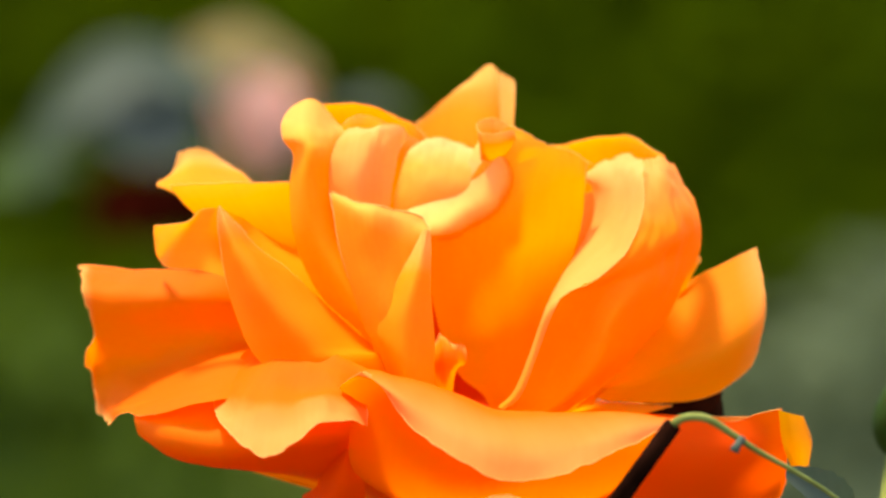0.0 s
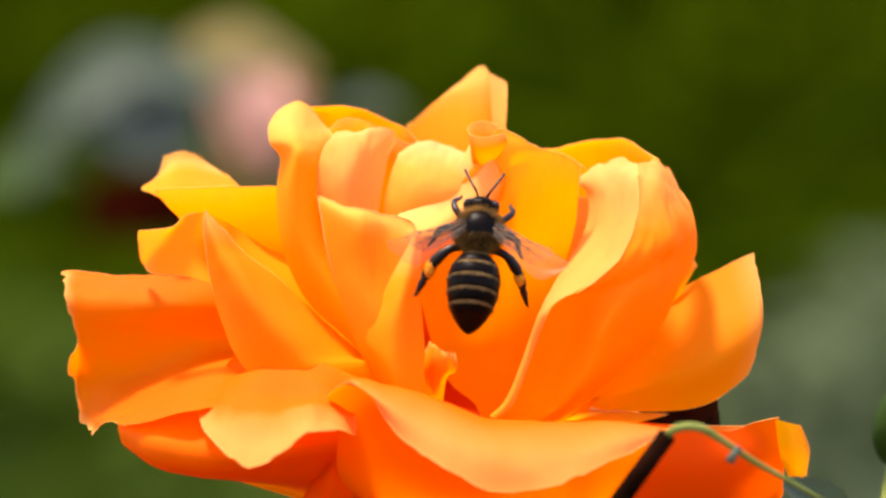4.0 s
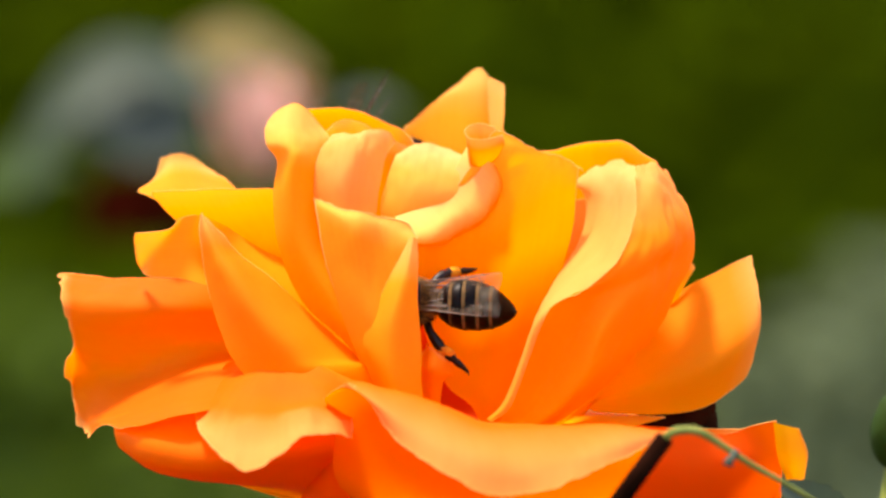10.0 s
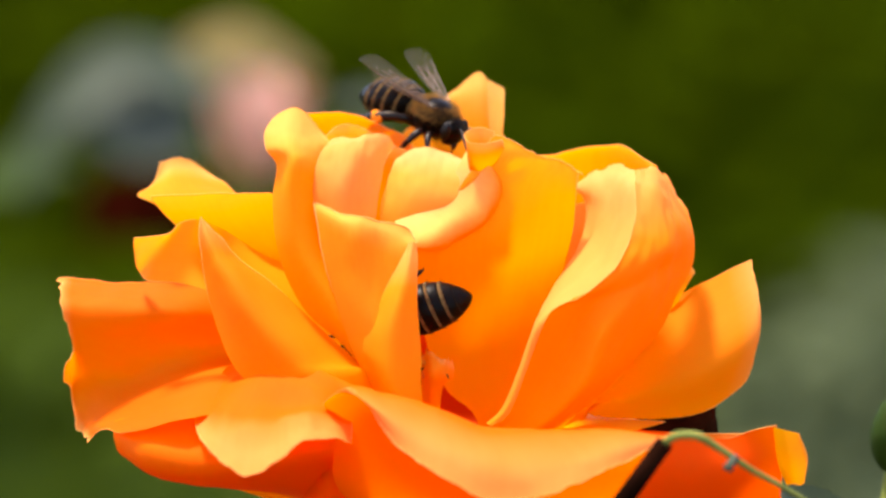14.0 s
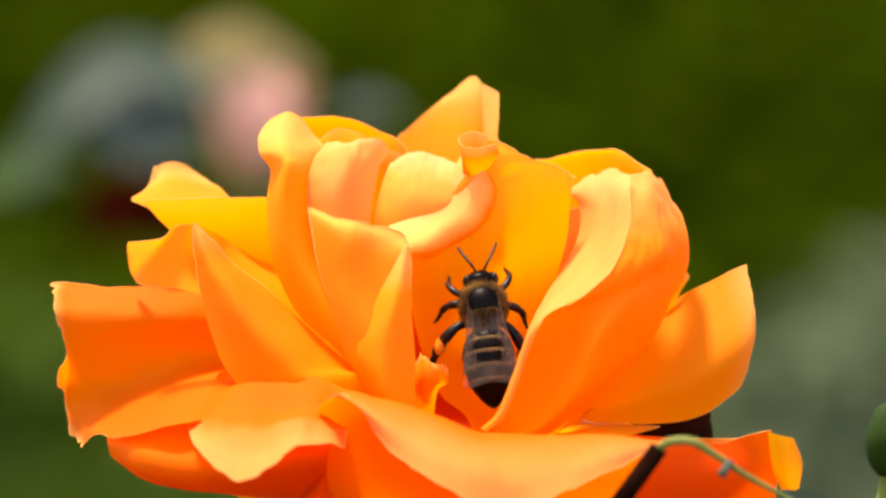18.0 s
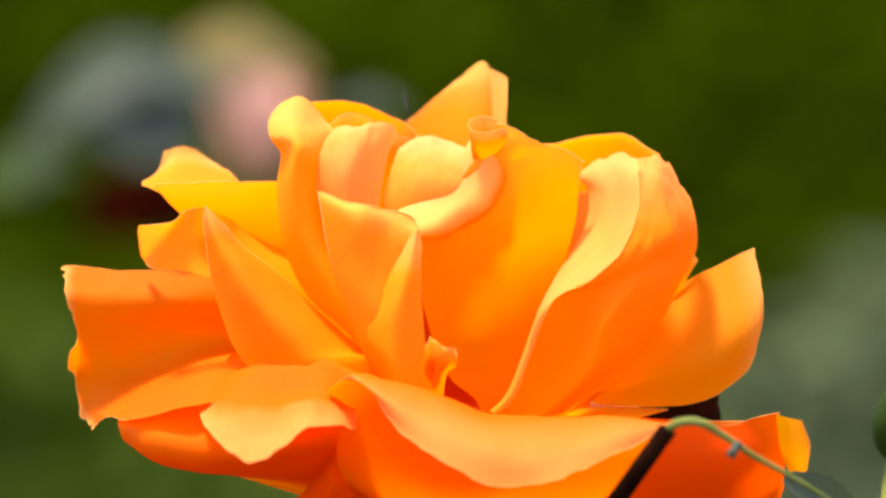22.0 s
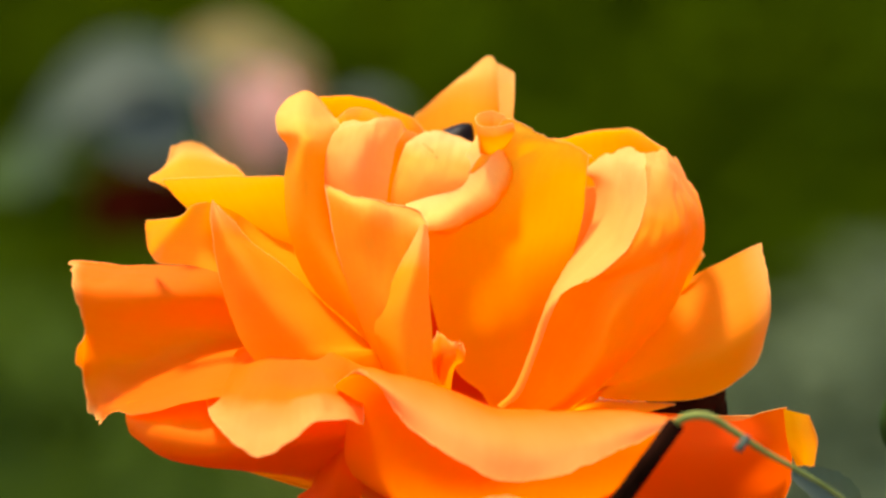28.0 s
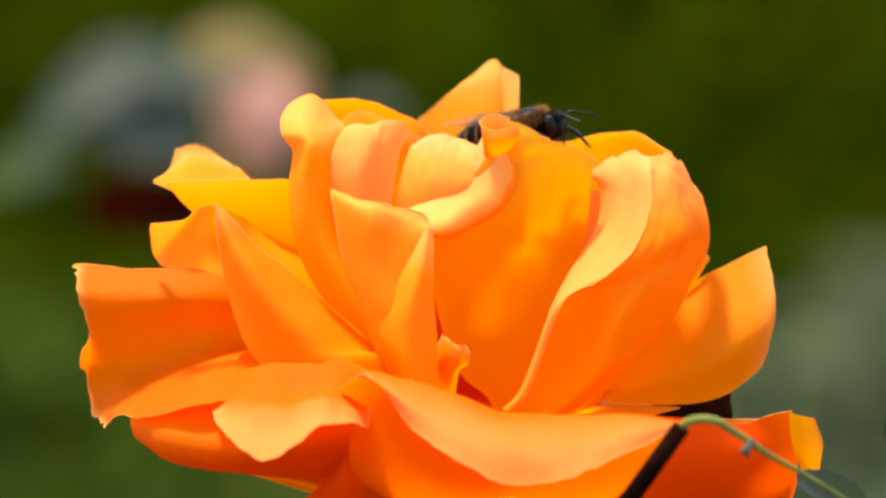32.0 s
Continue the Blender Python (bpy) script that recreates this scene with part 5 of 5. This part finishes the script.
def motions():
    walk(first_bee, [
        (0, stance(-8.0, 22.0, 0.7, (0.3, 0, 0.95), (-0.9, -0.2, 0.3))), (1, stance(-7.3, 22.0, 1.9, (0.3, 0, 0.95), (-0.9, -0.2, 0.3))),
        (1.1, stance(-13.1, 15.0, 8.2, (0.4, 0, 0.9), (-0.85, -0.3, 0.35))), (1.2, stance(-16.8, 10.0, 14.4, (0.55, 0, 0.83), (-0.8, -0.3, 0.5))),
        (1.3, stance(-21.1, 8.0, 24.8, (0.6, 0, 0.8), (-0.75, -0.3, 0.55))), (1.4, stance(-23.9, 7.0, 27.6, (0.75, 0, 0.65), (-0.6, -0.3, 0.7))),
        (1.5, stance(-19.9, 6.0, 19.4, (0.9, 0, 0.42), (-0.4, -0.3, 0.85))), (1.6, stance(-22.7, 8.0, 17.4, (0.9, 0, 0.4), (-0.38, -0.3, 0.87))),
        (1.7, stance(-26.1, 9.0, 15.5, (0.95, 0, 0.28), (-0.27, -0.3, 0.9))), (1.8, stance(-22.8, 9.0, 12.2, (0.87, 0, 0.5), (-0.45, -0.3, 0.82))),
        (1.9, stance(-21.7, 9.0, 11.1, (0.93, 0, 0.35), (-0.33, -0.3, 0.87))), (2, stance(-17.9, 10.0, 10.6, (0.95, 0.1, 0.28), (-0.27, -0.2, 0.9))),
        (2.2, stance(-15.8, 12.0, 8.9, (0.97, 0.2, 0.05), (-0.05, -0.15, 0.98))), (2.4, stance(-17.1, 11.0, 10.6, (0.92, 0.1, 0.35), (-0.33, -0.2, 0.9))),
        (2.55, stance(-15.0, 11.0, 9.6, (0.95, -0.1, 0.1), (-0.1, -0.1, 0.98))), (2.7, stance(-13.3, 10.0, 9.3, (0.8, -0.6, -0.05), (0, -0.1, 1))),
        (2.85, stance(-13.9, 9.5, 8.7, (0.5, -0.8, -0.2), (0.1, -0.2, 0.97))), (3, stance(-14.2, 9.0, 8.4, (0.15, -0.92, -0.35), (0, -0.35, 0.93))),
        (3.2, stance(-14.5, 9.0, 8.0, (-0.15, -0.87, -0.45), (-0.1, -0.4, 0.9))), (3.35, stance(-14.1, 8.5, 7.3, (-0.42, -0.68, -0.58), (-0.25, -0.45, 0.83))),
        (3.5, stance(-14.1, 8.0, 6.3, (-0.62, -0.45, -0.64), (-0.5, -0.35, 0.75))), (3.8, stance(-13.6, 11.0, 7.8, (-0.75, 0.5, 0), (-0.1, -0.1, 0.99))),
        (4.2, stance(-7.5, 22.0, 12.3, (0.2, 0.95, 0.1), (0, -0.1, 1))), (4.6, stance(-1.7, 28.0, 13.0, (0.95, 0.3, 0.1), (-0.1, 0, 1))),
        (5, stance(7.2, 27.0, 12.7, (0.85, 0.1, 0.4), (-0.4, -0.3, 0.85))), (5.3, stance(10.4, 20.0, 13.4, (0.25, 0.45, 0.85), (-0.2, -0.8, 0.5))),
        (5.5, stance(10.1, 17.0, 13.8, (-0.2, 0.5, 0.85), (0, -0.9, 0.45))), (5.75, stance(10.9, 17.0, 14.0, (-0.55, 0.6, 0.4), (0.1, -0.6, 0.8))),
        (6, stance(11.7, 18.0, 13.8, (-0.75, 0.62, -0.05), (-0.1, -0.25, 0.95))), (6.5, stance(11.7, 20.0, 14.3, (-0.97, 0.2, 0), (0, -0.25, 0.97))),
        (6.8, stance(10.5, 21.0, 14.8, (-0.96, 0.25, 0), (0, -0.25, 0.97))), (7, stance(8.2, 22.0, 10.2, (-0.96, 0.25, 0), (0, -0.25, 0.97))),
        (7.3, stance(6.7, 23.0, 8.2, (-0.96, 0.25, 0), (0, -0.2, 1))), (8, stance(4.4, 23.0, 5.8, (-0.8, -0.5, -0.1), (0, -0.2, 1))),
        (8.8, stance(-0.2, 24.0, 4.7, (-0.6, -0.75, -0.2), (0, -0.3, 0.95))), (9.1, stance(-0.9, 24.0, 10.1, (-0.5, -0.8, -0.25), (0, -0.35, 0.9))),
        (9.3, stance(-0.8, 24.0, 17.2, (-0.4, -0.85, -0.3), (0, -0.4, 0.9))), (9.5, stance(-2.5, 23.0, 17.1, (-0.45, -0.8, -0.3), (0, -0.4, 0.9))),
        (9.7, stance(-3.6, 22.0, 14.6, (-0.9, -0.1, -0.3), (-0.2, -0.3, 0.9))), (10, stance(-6.0, 22.0, 10.5, (-0.85, 0.4, -0.2), (-0.1, -0.2, 0.95))),
        (10.4, stance(-5.5, 21.0, 10.4, (-0.2, 0.95, 0), (0, -0.1, 1))), (10.8, stance(-7.2, 20.0, 11.2, (0.85, 0.4, 0), (0, -0.2, 1))),
        (11, stance(-7.3, 19.0, 14.0, (0.95, -0.1, 0), (0, -0.3, 0.95))), (11.2, stance(-4.3, 16.0, 16.4, (0.6, -0.65, -0.4), (0.1, -0.5, 0.85))),
        (11.5, stance(-3.7, 14.0, 16.3, (0.55, -0.62, -0.55), (0.1, -0.55, 0.83))), (12, stance(-1.4, 14.0, 15.4, (0.74, -0.6, -0.3), (0.25, -0.35, 0.88))),
        (12.5, stance(-1.8, 14.0, 15.3, (0.62, -0.5, -0.6), (0.35, -0.4, 0.8))), (13, stance(-1.7, 14.0, 15.4, (0.62, -0.5, -0.6), (0.35, -0.4, 0.8))),
        (13.5, stance(-1.7, 14.0, 15.4, (0.62, -0.5, -0.6), (0.35, -0.4, 0.8))), (14, stance(-1.3, 14.0, 15.5, (0.7, -0.55, -0.42), (0.3, -0.4, 0.85))),
        (14.5, stance(-0.8, 14.0, 14.9, (0.97, -0.2, 0.05), (0, -0.45, 0.88))), (15.5, stance(-1.1, 14.0, 14.5, (0.85, -0.4, -0.25), (0.1, -0.5, 0.86))),
        (16.5, stance(-0.5, 14.0, 14.0, (0.55, -0.5, -0.65), (0.25, -0.6, 0.7))), (16.8, stance(-1.0, 14.0, 12.1, (0.3, 0.3, -0.88), (0.1, -0.9, -0.2))),
        (17, stance(0.5, 14.5, 9.7, (0.2, 0.6, -0.77), (0.1, -0.75, -0.5))), (17.3, stance(1.6, 14.5, 8.6, (0.2, 0.5, -0.85), (0.1, -0.98, 0.1))),
        (17.6, stance(2.1, 14.5, 8.0, (0.2, 0.4, -0.9), (0.1, -0.98, 0.1))), (18, stance(3.0, 14.5, 1.7, (0.1, 0, -0.99), (0, -1, 0))),
        (24, stance(0.6, 14.0, 1.0, (-0.2, 0.1, -0.97), (-0.3, -0.95, 0))), (27.5, stance(-0.6, 14.0, 1.8, (-0.35, 0.1, -0.92), (-0.5, -0.8, 0.2))),
        (28, stance(-1.2, 13.5, 5.9, (-0.4, 0.1, -0.9), (-0.6, -0.7, 0.3))), (28.5, stance(-2.2, 13.5, 10.0, (-0.5, 0.1, -0.85), (-0.65, -0.6, 0.4))),
        (28.8, stance(-3.0, 13.0, 10.5, (-0.64, 0.1, -0.77), (-0.6, -0.5, 0.55))), (29, stance(-3.2, 13.0, 10.8, (-0.64, 0.1, -0.76), (-0.6, -0.5, 0.55))),
        (29.3, stance(-0.9, 13.0, 10.5, (-0.9, 0.3, -0.3), (-0.3, -0.4, 0.85))), (29.6, stance(-0.4, 13.0, 10.6, (-0.9, 0.35, -0.25), (-0.2, -0.3, 0.9))),
        (30, stance(2.7, 13.0, 10.4, (-0.4, 0.9, 0.1), (-0.1, -0.2, 0.97))), (30.3, stance(2.2, 12.5, 11.0, (-0.15, 0.97, 0.15), (0, -0.2, 0.97))),
        (30.5, stance(2.1, 12.5, 10.9, (0.25, 0.95, 0.15), (0, -0.2, 0.97))), (30.75, stance(2.3, 12.0, 10.4, (0.6, 0.8, 0.05), (0, -0.2, 0.97))),
        (31, stance(2.8, 12.0, 10.0, (0.75, 0.65, 0.1), (0, -0.2, 0.97))), (31.5, stance(3.2, 11.5, 10.3, (0.93, 0.35, 0), (0, -0.2, 0.97))),
        (31.8, stance(5.2, 11.0, 11.2, (0.95, 0.2, 0.2), (0, -0.2, 0.97))), (32, stance(6.5, 11.0, 11.7, (0.87, -0.45, 0.18), (0, -0.25, 0.97))),
    ])
    walk(second_bee, [
        (0, stance(28.5, -20.0, 51.9, (-0.9, 0, -0.3), (-0.3, -0.2, 0.9))), (3.4, stance(17.0, -16.0, 33.0, (-0.8, 0.3, -0.2), (-0.2, -0.4, 0.9))),
        (3.5, stance(7.3, -14.0, 3.4, (-0.6, 0.5, 0.5), (0, -0.7, 0.7))), (3.8, stance(4.3, -13.0, 0.1, (0, 0.4, 0.9), (0.1, -0.9, 0.4))),
        (5, stance(3.2, -13.0, -2.2, (0.5, 0.15, 0.85), (0.1, -1, 0.2))), (5.5, stance(2.9, -13.0, -2.5, (0.58, 0.1, 0.8), (0.15, -1, 0.2))),
        (5.75, stance(2.8, -10.0, -2.9, (0.4, 0.5, 0.78), (0.15, -0.8, 0.5))), (6, stance(2.7, -5.0, -3.8, (0.12, 0.9, 0.42), (0.1, -0.42, 0.9))),
        (6.25, stance(2.3, -6.0, -3.6, (0.15, 0.4, 0.9), (0.35, -0.85, 0.3))), (6.5, stance(2.0, -6.0, -3.9, (0.17, 0.12, 0.97), (0.5, -0.85, 0))),
        (7, stance(3.2, -5.0, -4.4, (-0.2, 0.3, 0.93), (0.9, -0.4, 0.1))), (7.5, stance(2.9, -5.5, -5.3, (0.05, 0.1, 1), (0.15, -1, 0.1))),
        (8, stance(3.2, -5.5, -6.5, (0.12, 0.48, 0.87), (0.45, -0.75, 0.45))), (8.5, stance(3.7, -5.0, -6.3, (0.0, 0.2, 0.97), (0, -1, 0.2))),
        (8.75, stance(3.5, -4.5, -6.2, (-0.4, 0.2, 0.88), (0.2, -0.9, 0.4))), (9, stance(3.2, -4.0, -6.0, (-0.74, 0.2, 0.58), (0.3, -0.75, 0.55))),
        (9.5, stance(2.1, -3.0, -3.5, (-0.95, 0.15, 0.25), (0.1, -0.8, 0.55))), (10, stance(0.9, -2.5, -4.6, (-1, 0.12, 0), (0, -0.85, 0.5))),
        (10.5, stance(-0.1, -2.5, -4.5, (-1, 0.15, 0), (0, -0.85, 0.5))), (11, stance(-0.8, -2.5, -4.2, (-1, 0.15, 0.03), (0, -0.85, 0.5))),
        (12, stance(-1.4, -2.5, -3.7, (-0.99, 0.15, -0.08), (0, -0.85, 0.5))), (13, stance(-2.1, -2.5, -4.1, (-0.95, 0.15, -0.25), (0, -0.85, 0.5))),
        (13.5, stance(-2.4, -2.5, -4.6, (-0.93, 0.2, -0.35), (0, -0.85, 0.5))), (14, stance(-3.2, -2.5, -5.7, (-0.9, 0.2, -0.4), (0, -0.85, 0.5))),
        (14.5, stance(-3.9, -2.5, -5.5, (-0.9, 0.2, -0.4), (0, -0.85, 0.5))), (15.5, stance(-0.5, -2.5, -4.1, (-0.95, 0.15, 0.2), (0, -0.85, 0.5))),
        (16.5, stance(2.5, -2.5, -2.8, (-0.62, 0.1, 0.78), (0, -1, 0.1))), (16.7, stance(4.8, -2.5, -5.2, (-0.42, 0, 0.9), (0, -1, 0.1))),
        (17, stance(5.1, -2.5, -4.4, (-0.2, 0, 0.98), (0, -1, 0.1))), (17.3, stance(4.4, -2.5, -4.2, (-0.3, 0, 0.95), (0, -1, 0.1))),
        (17.6, stance(6.1, -2.5, -5.4, (-0.08, 0.2, 0.98), (0, -1, 0.1))), (18, stance(6.1, -2.5, -6.3, (-0.1, 0.3, 0.95), (0, -1, 0.1))),
        (18.3, stance(4.7, -2.5, -5.7, (-0.4, 0, 0.92), (0, -1, 0.1))), (18.6, stance(3.8, -2.5, -6.5, (-0.55, 0.05, 0.83), (0, -1, 0.1))),
        (19, stance(2.8, -2.5, -5.9, (-0.87, 0.15, 0.47), (0.2, -0.5, 0.85))), (19.2, stance(2.9, -2.5, -6.1, (-0.85, 0.1, 0.5), (0.2, -0.6, 0.75))),
        (19.4, stance(4.8, -3.0, -3.9, (-0.5, 0, 0.86), (0, -1, 0.1))), (19.6, stance(3.4, -4.0, 1.2, (-0.36, 0, 0.93), (0, -1, 0.1))),
        (19.8, stance(7.7, -5.0, 1.0, (0.2, -0.1, 0.97), (0, -1, 0.1))), (20, stance(9.5, -7.0, 6.7, (0.5, -0.1, 0.86), (-0.1, -1, 0))),
        (20.1, stance(8.9, -7.5, 10.0, (0.62, -0.1, 0.78), (-0.2, -1, 0))), (20.2, stance(9.9, -7.0, 11.7, (0.5, -0.2, 0.85), (-0.3, -0.9, 0.1))),
        (20.25, stance(9.1, -2.0, 13.4, (-0.3, -0.35, 0.88), (-0.1, -0.8, -0.2))), (20.3, stance(7.9, 4.0, 15.3, (-0.92, -0.05, 0.25), (0.1, -0.6, 0.75))),
        (20.4, stance(10.8, 12.0, 17.2, (-0.87, 0, 0.45), (0.35, -0.35, 0.85))), (20.6, stance(11.9, 22.0, 15.1, (-0.87, 0.1, 0.4), (0.4, -0.2, 0.87))),
        (21, stance(13.2, 24.0, 13.8, (-0.93, 0.1, 0.28), (0.3, -0.1, 0.95))), (21.5, stance(7.5, 24.0, 15.9, (-0.88, 0.1, 0.4), (0.4, -0.1, 0.9))),
        (21.8, stance(3.0, 24.0, 9.0, (-0.8, 0.2, -0.1), (0, -0.1, 1))), (22.1, stance(0.0, 24.0, 8.4, (-0.2, -0.1, 0.7), (-0.4, -0.9, 0.1))),
        (22.4, stance(0.1, 23.5, 13.6, (0.25, 0, 0.95), (-0.9, -0.3, 0.2))), (22.6, stance(4.4, 23.0, 16.5, (0.75, -0.4, 0.3), (-0.3, -0.4, 0.85))),
        (22.8, stance(6.8, 23.0, 14.2, (0.55, -0.8, -0.05), (0, -0.2, 0.95))), (23, stance(6.2, 23.0, 12.4, (0.6, -0.75, 0), (0, -0.3, 0.95))),
        (23.2, stance(6.7, 22.0, 14.3, (0.55, -0.8, -0.1), (0, -0.3, 0.95))), (23.4, stance(7.4, 20.0, 16.1, (0.55, -0.7, 0.4), (-0.1, -0.5, 0.85))),
        (23.5, stance(11.9, 12.0, 23.0, (0.6, -0.2, 0.75), (-0.5, -0.6, 0.6))), (23.6, stance(13.7, 4.0, 31.1, (0.6, 0, 0.8), (-0.6, -0.4, 0.7))),
        (23.7, stance(23.1, 0.0, 36.4, (0.75, 0, 0.65), (-0.5, -0.3, 0.7))), (24.5, stance(40.5, 0.0, 58.2, (0.87, 0, 0.5), (-0.5, 0, 0.87))),
        (32, stance(39.9, 0.0, 59.5, (0.87, 0, 0.5), (-0.5, 0, 0.87))),
    ])
    key_wings(first_wings, [(0.0, 70, 20)] + flutter(1.0, 1.85) + [(2.0, 72, 72), (2.4, 40, 50), (2.8, 24, 10), (3.0, 30, 50), (3.2, 20, 24), (3.5, 20, 20), (5.4, 40, 25), (6.0, 28, 18), (7.0, 14, 4), (9.3, 25, 20), (9.6, 45, 45), (10.5, 20, 30), (11.0, 16, 8),
                            (11.2, 70, 30), (11.5, 52, 38), (12.0, 28, 22), (13.0, 27, 20), (14.0, 26, 15), (14.5, 22, 16), (16.5, 40, 45), (17.0, 36, 48), (18.0, 20, 20), (28.0, 30, 30), (29.0, 20, 40), (29.5, 20, 45),
                            (30.0, 14, 46), (30.5, 16, 58), (31.0, 18, 60), (31.5, 16, 40), (31.8, 12, 12), (32.0, 10, 6)])
    key_wings(second_wings, [(0.0, 70, 20)] + flutter(2.8, 3.6) + [(3.8, 60, 18), (5.5, 70, 12), (6.0, 74, 14), (7.0, 62, 14), (8.0, 74, 12), (8.5, 40, 22), (9.0, 36, 44), (9.5, 30, 20), (9.9, 7, 2), (10.4, 7, 2), (10.9, 78, 4), (14.8, 78, 4), (15.5, 14, 6), (16.3, 14, 6), (16.6, 9, 3), (18.6, 9, 3), (19.0, 12, 8),
                             (19.5, 26, 10), (19.8, 42, 12)] + flutter(20.05, 20.5) + [(20.6, 30, 50), (21.0, 30, 60), (21.5, 24, 45), (21.8, 12, 5), (22.3, 20, 20), (22.8, 30, 30), (23.0, 24, 20)] + flutter(23.3, 24.0) + [(32.0, 70, 20)])
    key_legs(first_legs, ((1.9, 3.5), (5.2, 7.2), (8.8, 11.6), (12.2, 14.5), (16.2, 17.8), (28.0, 32.0)), 21)
    key_legs(second_legs, ((3.6, 9.6), (10.0, 13.6), (15.0, 20.1), (20.4, 23.2)), 22)


motions()
